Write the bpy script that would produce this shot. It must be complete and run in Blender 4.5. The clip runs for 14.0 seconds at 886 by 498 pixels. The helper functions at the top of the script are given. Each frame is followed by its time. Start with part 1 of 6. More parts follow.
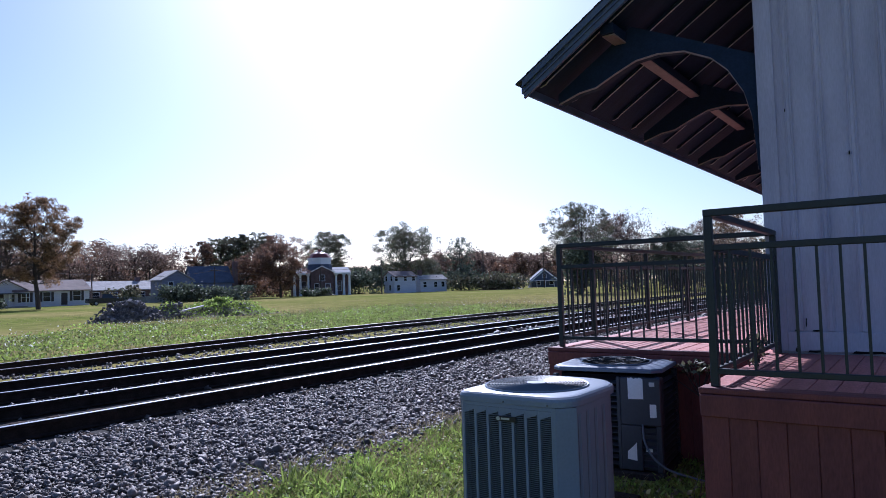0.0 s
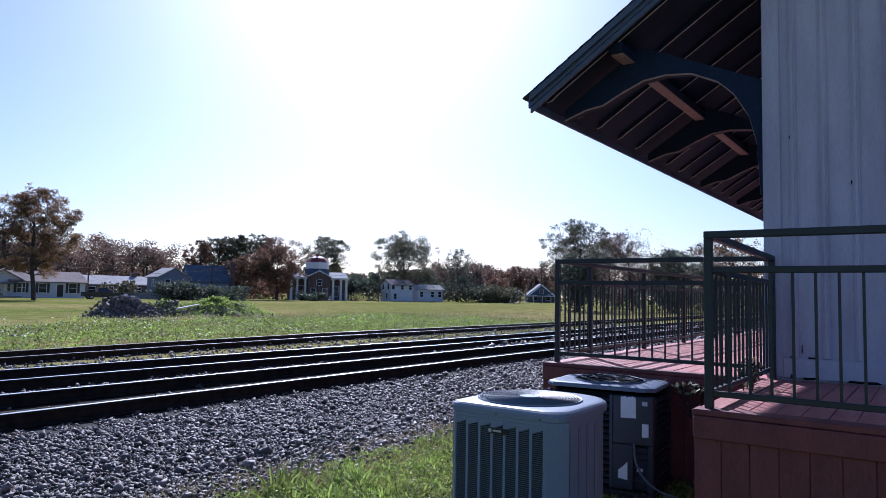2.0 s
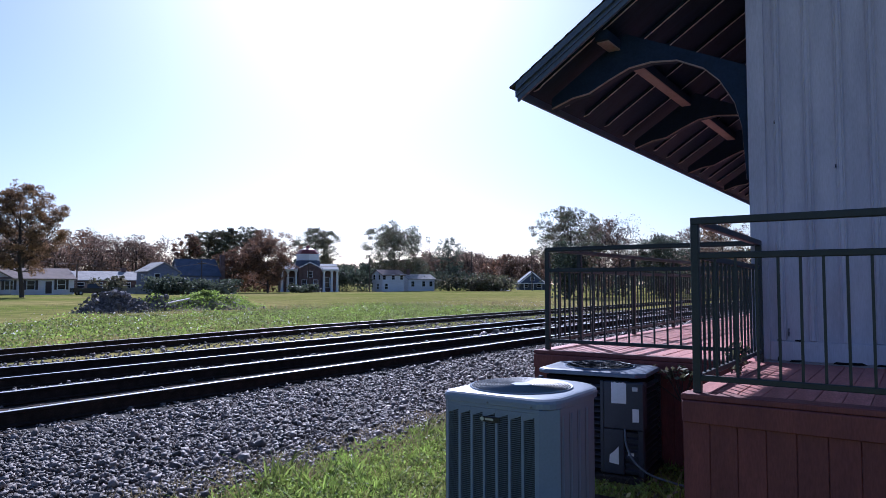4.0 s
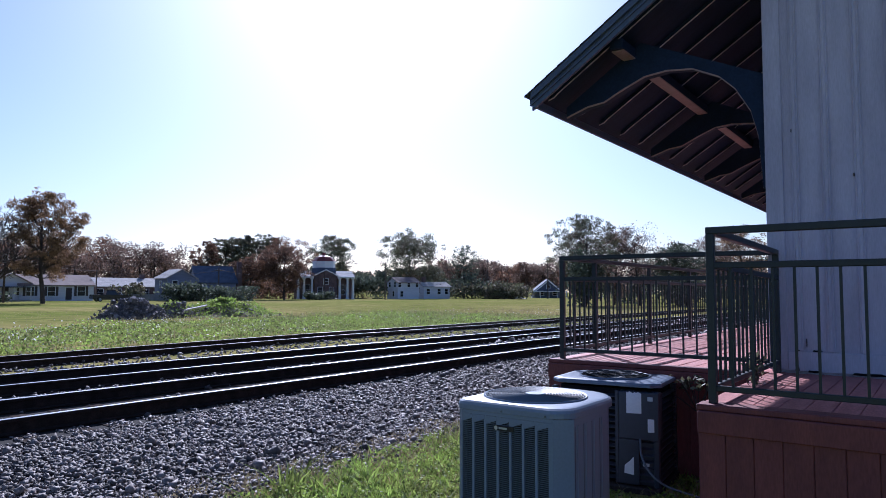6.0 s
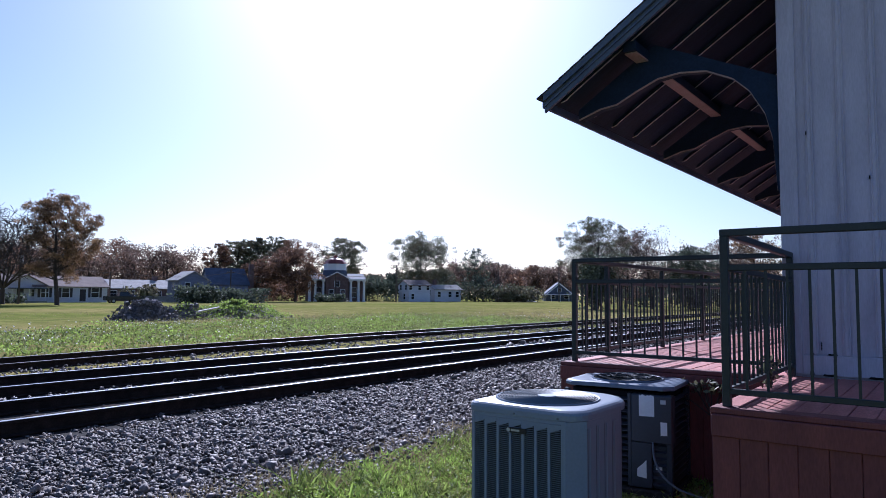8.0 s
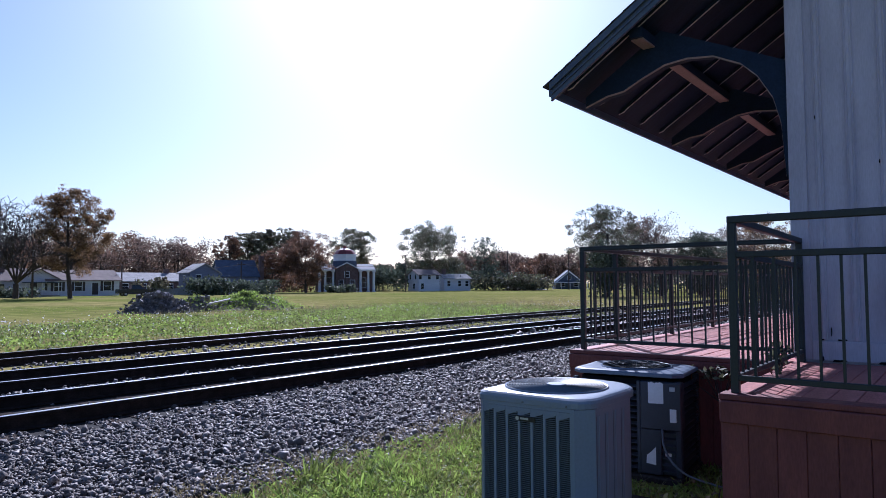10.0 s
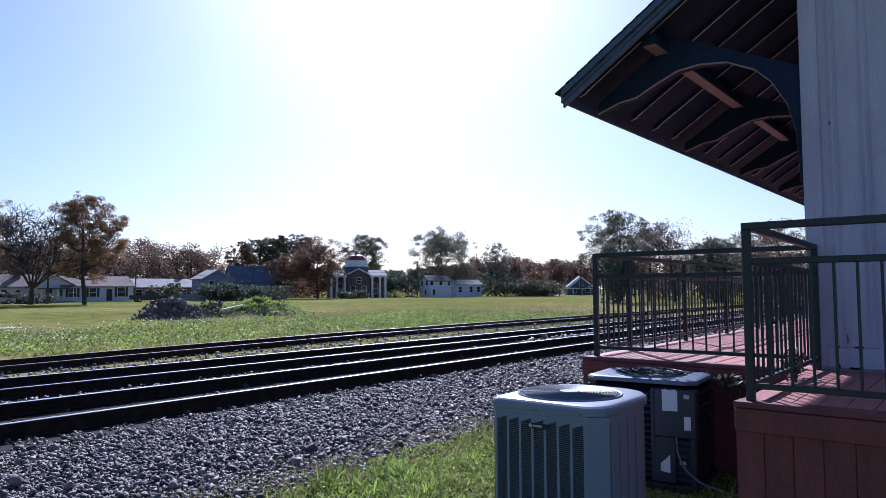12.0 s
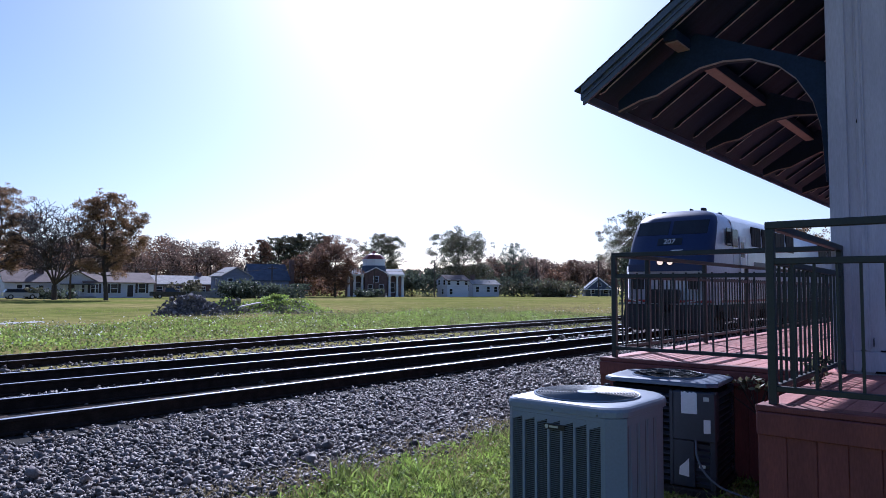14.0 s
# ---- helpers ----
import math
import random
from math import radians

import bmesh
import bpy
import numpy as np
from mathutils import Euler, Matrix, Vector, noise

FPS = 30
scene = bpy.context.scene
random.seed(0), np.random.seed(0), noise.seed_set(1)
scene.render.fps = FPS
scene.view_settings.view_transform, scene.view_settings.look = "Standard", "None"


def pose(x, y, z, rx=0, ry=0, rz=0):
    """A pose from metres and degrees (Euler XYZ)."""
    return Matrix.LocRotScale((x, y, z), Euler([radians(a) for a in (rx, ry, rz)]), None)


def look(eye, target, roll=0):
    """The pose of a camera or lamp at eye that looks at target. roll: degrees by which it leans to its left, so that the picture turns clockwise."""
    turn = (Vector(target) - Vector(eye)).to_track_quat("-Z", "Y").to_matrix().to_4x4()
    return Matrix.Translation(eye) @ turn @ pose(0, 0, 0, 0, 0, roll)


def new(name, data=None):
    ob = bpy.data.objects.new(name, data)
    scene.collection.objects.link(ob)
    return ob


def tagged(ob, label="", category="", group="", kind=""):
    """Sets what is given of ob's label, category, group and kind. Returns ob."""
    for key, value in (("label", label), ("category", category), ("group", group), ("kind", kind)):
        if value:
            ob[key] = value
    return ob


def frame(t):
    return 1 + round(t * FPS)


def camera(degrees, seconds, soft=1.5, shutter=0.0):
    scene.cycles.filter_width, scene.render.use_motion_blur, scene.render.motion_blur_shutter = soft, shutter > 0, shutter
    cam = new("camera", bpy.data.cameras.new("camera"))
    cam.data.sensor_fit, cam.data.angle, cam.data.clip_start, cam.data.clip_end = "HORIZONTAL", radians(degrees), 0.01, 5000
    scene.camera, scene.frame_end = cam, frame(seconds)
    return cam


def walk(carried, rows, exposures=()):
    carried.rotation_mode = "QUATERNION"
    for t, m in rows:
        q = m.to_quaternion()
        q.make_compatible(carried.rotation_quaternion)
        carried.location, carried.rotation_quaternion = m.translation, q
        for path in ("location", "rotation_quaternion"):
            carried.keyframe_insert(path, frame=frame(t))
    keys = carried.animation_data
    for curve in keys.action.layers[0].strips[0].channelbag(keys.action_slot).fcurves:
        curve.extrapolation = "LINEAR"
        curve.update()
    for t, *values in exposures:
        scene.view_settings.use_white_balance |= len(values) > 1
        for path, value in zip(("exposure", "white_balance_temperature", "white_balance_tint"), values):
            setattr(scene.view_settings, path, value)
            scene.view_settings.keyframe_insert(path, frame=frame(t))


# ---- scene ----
cam = camera(65.8, 14.0, soft=0.8)
PATH = [
    (0, (-0.051, 0.08, 1.646), (-1.22, 1.7, 1.749), -1.7),
    (0.5, (-0.052, 0.057, 1.646), (-1.219, 1.676, 1.777), 0.4),
    (1, (-0.057, 0.069, 1.64), (-1.224, 1.687, 1.782), 0.7),
    (1.5, (-0.055, 0.063, 1.636), (-1.224, 1.679, 1.777), 1.1),
    (2, (-0.057, 0.069, 1.634), (-1.221, 1.689, 1.768), 1.1),
    (2.5, (-0.049, 0.065, 1.636), (-1.204, 1.693, 1.758), -0.1),
    (3, (-0.045, 0.07, 1.63), (-1.193, 1.705, 1.734), -0.2),
    (5.3, (-0.027, 0.04, 1.664), (-1.17, 1.678, 1.776), 0.2),
    (5.5, (-0.025, 0.048, 1.653), (-1.178, 1.677, 1.772), 0.3),
    (6, (-0.021, 0.049, 1.651), (-1.2, 1.66, 1.776), 0.2),
    (6.5, (-0.01, 0.026, 1.651), (-1.202, 1.627, 1.776), 0.2),
    (7, (-0.008, 0.024, 1.651), (-1.209, 1.618, 1.781), 0.0),
    (7.5, (-0.018, 0.022, 1.646), (-1.225, 1.611, 1.779), 0.6),
    (8, (-0.025, 0.034, 1.643), (-1.229, 1.625, 1.776), 0.4),
    (10.5, (-0.003, 0.027, 1.652), (-1.242, 1.594, 1.752), -0.5),
    (11, (-0.005, 0.022, 1.654), (-1.257, 1.578, 1.761), -0.6),
    (11.5, (-0.007, 0.02, 1.652), (-1.262, 1.574, 1.766), -0.5),
    (12, (-0.007, 0.017, 1.657), (-1.259, 1.572, 1.776), -0.3),
    (12.5, (-0.009, 0.019, 1.648), (-1.268, 1.568, 1.769), -0.1),
    (13, (-0.006, 0.023, 1.645), (-1.266, 1.571, 1.767), -0.2),
    (13.5, (-0.005, 0.02, 1.643), (-1.277, 1.558, 1.765), -0.0),
    (14, (-0.034, 0.063, 1.643), (-1.326, 1.586, 1.761), 0.3),
]
walk(cam, [(t, look(eye, target, roll)) for t, eye, target, roll in PATH], exposures=[(0, 0.48, 4950, 20), (14, 0.48, 4950, 20)])

# ---------------------------------------------------------------- light
SUN_AZ, SUN_EL = 42.0, 35.0          # degrees left of +y, degrees above the horizon
sun = new("sun", bpy.data.lights.new("sun", "SUN"))
sun.data.energy, sun.data.angle, sun.data.color = 5.0, radians(0.6), (1.0, 0.91, 0.80)
_a, _e = radians(SUN_AZ), radians(SUN_EL)
SUN_WAY = Vector((-math.sin(_a) * math.cos(_e), math.cos(_a) * math.cos(_e), math.sin(_e)))
sun.matrix_world = look(SUN_WAY * 60, (0, 0, 0))
world = bpy.data.worlds.new("sky")
scene.world = world
world.use_nodes = True
_nt = world.node_tree
_sky = _nt.nodes.new("ShaderNodeTexSky")
_sky.sky_type, _sky.sun_disc = "NISHITA", False
_sky.sun_elevation, _sky.sun_rotation = _e, -_a
_sky.air_density, _sky.dust_density, _sky.ozone_density = 1.0, 1.25, 2.2
_nt.links.new(_sky.outputs[0], _nt.nodes["Background"].inputs[0])
_nt.nodes["Background"].inputs[1].default_value = 0.073
scene.view_settings.exposure = 0.0


# ---------------------------------------------------------------- materials
def material(name, colour, rough=0.7, metal=0.0, vary=0.25, scale=4.0, bump=0.2, fine=60.0, second=None, each=0.0,
             translucent=0.0, stretch=(1, 1, 1), spec=0.5):
    """Colour with coarse stains and fine grain, a fine relief, and an optional change from piece to piece."""
    m = bpy.data.materials.new(name)
    m.use_nodes = True
    nt = m.node_tree
    n, l = nt.nodes, nt.links
    b = n["Principled BSDF"]
    co = n.new("ShaderNodeTexCoord")
    mp = n.new("ShaderNodeMapping")
    mp.inputs["Scale"].default_value = stretch
    l.new(co.outputs["Object"], mp.inputs[0])
    big = n.new("ShaderNodeTexNoise")
    big.inputs["Scale"].default_value, big.inputs["Detail"].default_value = scale, 6
    small = n.new("ShaderNodeTexNoise")
    small.inputs["Scale"].default_value, small.inputs["Detail"].default_value = fine, 4
    l.new(mp.outputs[0], big.inputs[0]), l.new(mp.outputs[0], small.inputs[0])
    ramp = n.new("ShaderNodeValToRGB")
    c2 = second or tuple(c * (1 - vary) for c in colour)
    ramp.color_ramp.elements[0].position, ramp.color_ramp.elements[1].position = 0.36, 0.64
    ramp.color_ramp.elements[0].color, ramp.color_ramp.elements[1].color = (*c2, 1), (*colour, 1)
    l.new(big.outputs[0], ramp.inputs[0])
    mul = n.new("ShaderNodeMix")
    mul.data_type, mul.blend_type = "RGBA", "MULTIPLY"
    mul.inputs[0].default_value = 1.0
    g = n.new("ShaderNodeMapRange")
    g.inputs["From Min"].default_value, g.inputs["From Max"].default_value = 0.3, 0.7
    g.inputs["To Min"].default_value, g.inputs["To Max"].default_value = 1 - vary, 1 + vary * 0.4
    l.new(small.outputs[0], g.inputs[0])
    l.new(ramp.outputs[0], mul.inputs[6]), l.new(g.outputs[0], mul.inputs[7])
    out = mul.outputs[2]
    if each:
        info = n.new("ShaderNodeObjectInfo")
        geo = n.new("ShaderNodeNewGeometry")
        add = n.new("ShaderNodeMath")
        add.operation = "ADD"
        l.new(info.outputs["Random"], add.inputs[0]), l.new(geo.outputs["Random Per Island"], add.inputs[1])
        frac = n.new("ShaderNodeMath")
        frac.operation = "FRACT"
        l.new(add.outputs[0], frac.inputs[0])
        r = n.new("ShaderNodeMapRange")
        r.inputs["To Min"].default_value, r.inputs["To Max"].default_value = 1 - each, 1 + each
        l.new(frac.outputs[0], r.inputs[0])
        m2 = n.new("ShaderNodeMix")
        m2.data_type, m2.blend_type = "RGBA", "MULTIPLY"
        m2.inputs[0].default_value = 1.0
        l.new(out, m2.inputs[6]), l.new(r.outputs[0], m2.inputs[7])
        out = m2.outputs[2]
    l.new(out, b.inputs["Base Color"])
    b.inputs["Roughness"].default_value, b.inputs["Metallic"].default_value = rough, metal
    b.inputs["Specular IOR Level"].default_value = spec
    if bump:
        bp = n.new("ShaderNodeBump")
        bp.inputs["Strength"].default_value, bp.inputs["Distance"].default_value = bump, 0.004
        l.new(small.outputs[0], bp.inputs["Height"]), l.new(bp.outputs[0], b.inputs["Normal"])
    if translucent:
        tr = n.new("ShaderNodeBsdfTranslucent")
        mx = n.new("ShaderNodeMixShader")
        mx.inputs[0].default_value = translucent
        l.new(out, tr.inputs[0])
        l.new(b.outputs[0], mx.inputs[1]), l.new(tr.outputs[0], mx.inputs[2])
        l.new(mx.outputs[0], n["Material Output"].inputs[0])
    return m


def glow(name, colour, strength):
    m = bpy.data.materials.new(name)
    m.use_nodes = True
    b = m.node_tree.nodes["Principled BSDF"]
    b.inputs["Emission Color"].default_value = (*colour, 1)
    b.inputs["Emission Strength"].default_value = strength
    return m


def ground_material():
    """Mown and wild grass with straw-coloured and bare stretches, at two scales."""
    m = bpy.data.materials.new("field_grass")
    m.use_nodes = True
    nt = m.node_tree
    n, l = nt.nodes, nt.links
    b = n["Principled BSDF"]
    co = n.new("ShaderNodeTexCoord")
    big, mid, small = (n.new("ShaderNodeTexNoise") for _ in range(3))
    for t, s, d in ((big, 0.045, 5), (mid, 0.6, 6), (small, 9.0, 6)):
        t.inputs["Scale"].default_value, t.inputs["Detail"].default_value = s, d
        l.new(co.outputs["Object"], t.inputs[0])
    r1 = n.new("ShaderNodeValToRGB")
    r1.color_ramp.elements[0].position, r1.color_ramp.elements[1].position = 0.38, 0.62
    r1.color_ramp.elements[0].color, r1.color_ramp.elements[1].color = (0.20, 0.215, 0.062, 1), (0.32, 0.27, 0.115, 1)
    l.new(big.outputs[0], r1.inputs[0])
    r2 = n.new("ShaderNodeValToRGB")
    r2.color_ramp.elements[0].position, r2.color_ramp.elements[1].position = 0.3, 0.75
    r2.color_ramp.elements[0].color, r2.color_ramp.elements[1].color = (0.55, 0.62, 0.5, 1), (1.2, 1.15, 1.05, 1)
    l.new(mid.outputs[0], r2.inputs[0])
    r3 = n.new("ShaderNodeMapRange")
    r3.inputs["To Min"].default_value, r3.inputs["To Max"].default_value = 0.55, 1.35
    l.new(small.outputs[0], r3.inputs[0])
    prev = r1.outputs[0]
    for o in (r2.outputs[0], r3.outputs[0]):
        mx = n.new("ShaderNodeMix")
        mx.data_type, mx.blend_type = "RGBA", "MULTIPLY"
        mx.inputs[0].default_value = 1
        l.new(prev, mx.inputs[6]), l.new(o, mx.inputs[7])
        prev = mx.outputs[2]
    l.new(prev, b.inputs["Base Color"])
    b.inputs["Roughness"].default_value = 1.0
    b.inputs["Specular IOR Level"].default_value = 0.0
    bp = n.new("ShaderNodeBump")
    bp.inputs["Strength"].default_value, bp.inputs["Distance"].default_value = 0.6, 0.05
    l.new(small.outputs[0], bp.inputs["Height"]), l.new(bp.outputs[0], b.inputs["Normal"])
    return m


M = dict(
    grass_ground=ground_material(),
    gravel_bed=material("gravel_bed", (0.045, 0.042, 0.042), 0.9, vary=0.5, scale=6, fine=45, bump=0.8, spec=0.08, second=(0.035, 0.032, 0.03)),
    stone=material("ballast_stone", (0.185, 0.158, 0.146), 0.65, vary=0.4, scale=8, fine=70, bump=0.6, each=0.78, spec=0.35, second=(0.12, 0.096, 0.086)),
    tie=material("creosote_tie", (0.06, 0.044, 0.036), 0.95, spec=0.05, vary=0.5, scale=5, fine=50, bump=0.6, stretch=(0.3, 3, 3), each=0.3),
    rail=material("rail_side", (0.04, 0.027, 0.022), 0.85, spec=0.15, vary=0.45, scale=7, fine=80, bump=0.3),
    railhead=material("rail_head", (0.60, 0.61, 0.65), 0.38, metal=1.0, vary=0.15, scale=3, fine=40, bump=0.05, stretch=(20, 0.5, 1)),
    dullhead=material("rail_head_worn", (0.3, 0.28, 0.27), 0.42, metal=1.0, vary=0.3, scale=3, fine=40, bump=0.08, stretch=(20, 0.5, 1)),
    # reds set apart by light: deck lifted for sun, skirt lowered for shade
    red_paint=material("red_paint_lit", (0.52, 0.21, 0.185), 0.62, spec=0.3, vary=0.3, scale=3, fine=40, bump=0.35, second=(0.40, 0.145, 0.125), each=0.14, stretch=(3, 0.6, 3)),
    red_shaded=material("red_paint_shaded", (0.19, 0.05, 0.042), 0.7, vary=0.25, scale=3, fine=40, bump=0.3, second=(0.14, 0.036, 0.034), each=0.12, stretch=(3, 3, 0.6)),
    rail_green=material("dark_green_paint", (0.018, 0.026, 0.028), 0.5, vary=0.25, scale=6, fine=90, bump=0.12),
    white_paint=material("white_paint", (0.52, 0.49, 0.57), 0.6, vary=0.12, scale=2.2, fine=35, bump=0.25, second=(0.42, 0.395, 0.47), stretch=(3, 3, 0.5)),
    # soffit and rafter slate darkened to hold their shade against red deck bounce
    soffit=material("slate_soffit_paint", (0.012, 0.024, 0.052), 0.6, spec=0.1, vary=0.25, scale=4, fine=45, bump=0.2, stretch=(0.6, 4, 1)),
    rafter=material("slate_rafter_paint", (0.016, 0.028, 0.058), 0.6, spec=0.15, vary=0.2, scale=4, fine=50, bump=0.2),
    # pale and tan stand for deck light bounced onto undersides; pale also serves a plank
    joint_light=material("pale_lit_edge_and_plank", (0.66, 0.58, 0.55), 0.7, vary=0.3, scale=4, fine=50, bump=0.2),
    purlin=material("tan_bounce_light", (0.34, 0.25, 0.22), 0.65, vary=0.2, scale=4, fine=50, bump=0.2),
    # slate lifted towards pale blue, lens haze at the roof edge put into colour
    fascia=material("slate_fascia_hazed", (0.085, 0.11, 0.165), 0.5, vary=0.2, scale=4, fine=50, bump=0.15),
    shingle=material("grey_shingle", (0.10, 0.09, 0.10), 0.9, vary=0.35, scale=6, fine=120, bump=0.7, each=0.25),
    ac_light=material("grey_condenser_paint", (0.20, 0.235, 0.30), 0.38, vary=0.08, scale=2.5, fine=60, bump=0.05),
    # near-black for shade in condenser recesses and holes; also fills the wall's splits
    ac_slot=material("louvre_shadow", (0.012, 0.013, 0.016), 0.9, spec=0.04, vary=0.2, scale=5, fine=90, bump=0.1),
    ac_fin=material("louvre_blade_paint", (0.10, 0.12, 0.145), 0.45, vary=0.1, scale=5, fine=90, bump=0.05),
    ac_dark=material("dark_grey_condenser_paint", (0.038, 0.043, 0.06), 0.4, vary=0.12, scale=3, fine=60, bump=0.06),
    ac_top=material("pale_top_paint", (0.13, 0.16, 0.225), 0.35, vary=0.1, scale=3, fine=50, bump=0.05),
    wire=material("black_coated_wire", (0.02, 0.022, 0.026), 0.35, vary=0.2, scale=8, fine=90, bump=0.05),
    # dark tone of the pale unit's fan well, its inner shade as colour
    guard=material("fan_well_shade", (0.045, 0.05, 0.06), 0.7, spec=0.25, vary=0.2, scale=8, fine=60, bump=0.03),
    fan_grey=material("fan_metal", (0.16, 0.175, 0.2), 0.45, metal=0.4, vary=0.2, scale=8, fine=60, bump=0.05),
    paper=material("white_paper", (0.78, 0.78, 0.80), 0.7, vary=0.06, scale=8, fine=60, bump=0.1),
    badge=material("black_badge", (0.012, 0.014, 0.02), 0.3, vary=0.1, scale=8, fine=60, bump=0.02),
    badge_mark=material("badge_silver_mark", (0.55, 0.58, 0.62), 0.35, metal=0.7, vary=0.1, scale=8, fine=60, bump=0.02),
    bark=material("bark", (0.07, 0.055, 0.048), 0.9, vary=0.4, scale=2, fine=20, bump=0.8, stretch=(2, 2, 0.5)),
)


# ---------------------------------------------------------------- mesh helpers
def part(name, bm, mat, parent=None, label="", smooth=False):
    me = bpy.data.meshes.new(name)
    bm.to_mesh(me)
    bm.free()
    me.materials.append(mat)
    if smooth:
        me.polygons.foreach_set("use_smooth", [True] * len(me.polygons))
    ob = new(name, me)
    ob.parent = parent
    return tagged(ob, label)


def mesh_part(name, verts, faces, mat, parent=None, label="", smooth=False):
    me = bpy.data.meshes.new(name)
    me.from_pydata([tuple(v) for v in verts], [], [tuple(f) for f in faces])
    me.materials.append(mat)
    if smooth:
        me.polygons.foreach_set("use_smooth", [True] * len(me.polygons))
    ob = new(name, me)
    ob.parent = parent
    return tagged(ob, label)


def empty(name, loc=(0, 0, 0), rz=0.0, **tags):
    ob = new(name)
    ob.matrix_basis = pose(*loc, 0, 0, rz)
    return tagged(ob, **tags)


def box(bm, x0, x1, y0, y1, z0, z1, bevel=0.0, m=None):
    v = bmesh.ops.create_cube(bm, size=1.0)["verts"]
    for p in v:
        p.co = Vector(((x0 + x1) / 2 + p.co.x * (x1 - x0), (y0 + y1) / 2 + p.co.y * (y1 - y0), (z0 + z1) / 2 + p.co.z * (z1 - z0)))
        if m:
            p.co = m @ p.co
    if bevel:
        e = list({e for p in v for e in p.link_edges})
        bmesh.ops.bevel(bm, geom=e, offset=bevel, segments=1, affect="EDGES")
    return bm


def boxed(x0, x1, y0, y1, z0, z1, bevel=0.0, m=None):
    return box(bmesh.new(), x0, x1, y0, y1, z0, z1, bevel, m)


def tube(bm, p0, p1, r0, r1=None, n=8, caps=True):
    p0, p1 = Vector(p0), Vector(p1)
    r1 = r0 if r1 is None else r1
    q = (p1 - p0).to_track_quat("Z", "Y")
    rings = []
    for p, r in ((p0, r0), (p1, r1)):
        rings.append([bm.verts.new(p + q @ Vector((r * math.cos(2 * math.pi * i / n), r * math.sin(2 * math.pi * i / n), 0))) for i in range(n)])
    for i in range(n):
        bm.faces.new((rings[0][i], rings[0][(i + 1) % n], rings[1][(i + 1) % n], rings[1][i]))
    if caps:
        bm.faces.new(rings[0][::-1]), bm.faces.new(rings[1])
    return bm


def prism(bm, outline, place):
    """A solid from a flat outline: place(u, v, side) gives the corner on side 0 or 1."""
    a = [bm.verts.new(place(u, v, 0)) for u, v in outline]
    b = [bm.verts.new(place(u, v, 1)) for u, v in outline]
    n = len(a)
    bm.faces.new(a), bm.faces.new(b[::-1])
    for i in range(n):
        bm.faces.new((a[i], b[i], b[(i + 1) % n], a[(i + 1) % n]))
    bmesh.ops.recalc_face_normals(bm, faces=bm.faces)
    return bm


def bearing(deg, dist, z=0.0):
    """A place at so many degrees left of the track's direction, dist metres from the camera's stand."""
    a = radians(deg)
    return Vector((-dist * math.sin(a), dist * math.cos(a), z))


# ---------------------------------------------------------------- ground
def ground_height(x):
    t = min(1.0, max(0.0, (-5.0 - x) / 5.0))
    return -0.13 * t * t * (3 - 2 * t)


FIELD_Z = -0.13
xs = [3000, 600, 120, 40, 15, 6, 2, 0, -1, -2, -3, -4, -5, -6, -7, -8, -9, -10, -12, -16, -20, -24, -30, -40, -60, -90, -140, -300, -900, -3500]
ys = [-3000, -600, -100, -30, -10, -4, 0, 3, 6, 9, 12, 16, 22, 30, 45, 70, 100, 150, 240, 400, 900, 4000]
gv = [(x, y, ground_height(x)) for x in xs for y in ys]
gf = [(i * len(ys) + j, i * len(ys) + j + 1, (i + 1) * len(ys) + j + 1, (i + 1) * len(ys) + j) for i in range(len(xs) - 1) for j in range(len(ys) - 1)]
tagged(mesh_part("ground", gv, gf, M["grass_ground"]), "flat grassy ground, green and straw-coloured, out to the horizon", "ground", kind="structure")

# ---------------------------------------------------------------- tracks
TRACK_1, TRACK_2 = -9.16, -12.9
HEAD_1, HEAD_2, HEAD_3 = 0.237, 0.145, 0.05


def track_3(y):
    t = min(1.0, max(0.0, (y + 8.0) / 30.0))
    return -16.6 - 2.4 * t * t * (3 - 2 * t)


def rail_outline():
    return [(-0.07, 0), (0.07, 0), (0.07, 0.012), (0.012, 0.03), (0.010, 0.13), (0.036, 0.14), (0.036, 0.172), (-0.036, 0.172), (-0.036, 0.14), (-0.010, 0.13), (-0.012, 0.03), (-0.07, 0.012)]


def swept(name, outline, centre, zs, y_list, mat, parent, label=""):
    verts, faces, n = [], [], len(outline)
    for y in y_list:
        for u, v in outline:
            verts.append((centre(y) + u, y, zs + v))
    for k in range(len(y_list) - 1):
        for i in range(n):
            a, b = k * n + i, k * n + (i + 1) % n
            faces.append((a, b, b + n, a + n))
    faces += [tuple(range(n))[::-1], tuple(range((len(y_list) - 1) * n, len(y_list) * n))]
    return mesh_part(name, verts, faces, mat, parent, label)


def track(label, centre, head, y0, y1, head_mat):
    t = empty("railway_track", label=label, category="railway track")
    t["kind"] = "structure"
    yl = [y0 + (y1 - y0) * i / 60 for i in range(61)]
    for s in (-0.7525, 0.7525):
        r = swept("rail", rail_outline(), lambda y: centre(y) + s, head - 0.175, yl, M["rail"], t, "rust-brown steel rail")
        swept("rail_head", [(-0.031, 0.1725), (0.031, 0.1725), (0.027, 0.176), (-0.027, 0.176)], lambda y: centre(y) + s, head - 0.175, yl, head_mat, r, "polished running surface")
    return t


t1 = track("main-line track with polished steel rails on wooden ties", lambda y: TRACK_1, HEAD_1, -40, 620, M["railhead"])
t2 = track("second track with polished rails beside the main line", lambda y: TRACK_2, HEAD_2, -40, 620, M["railhead"])
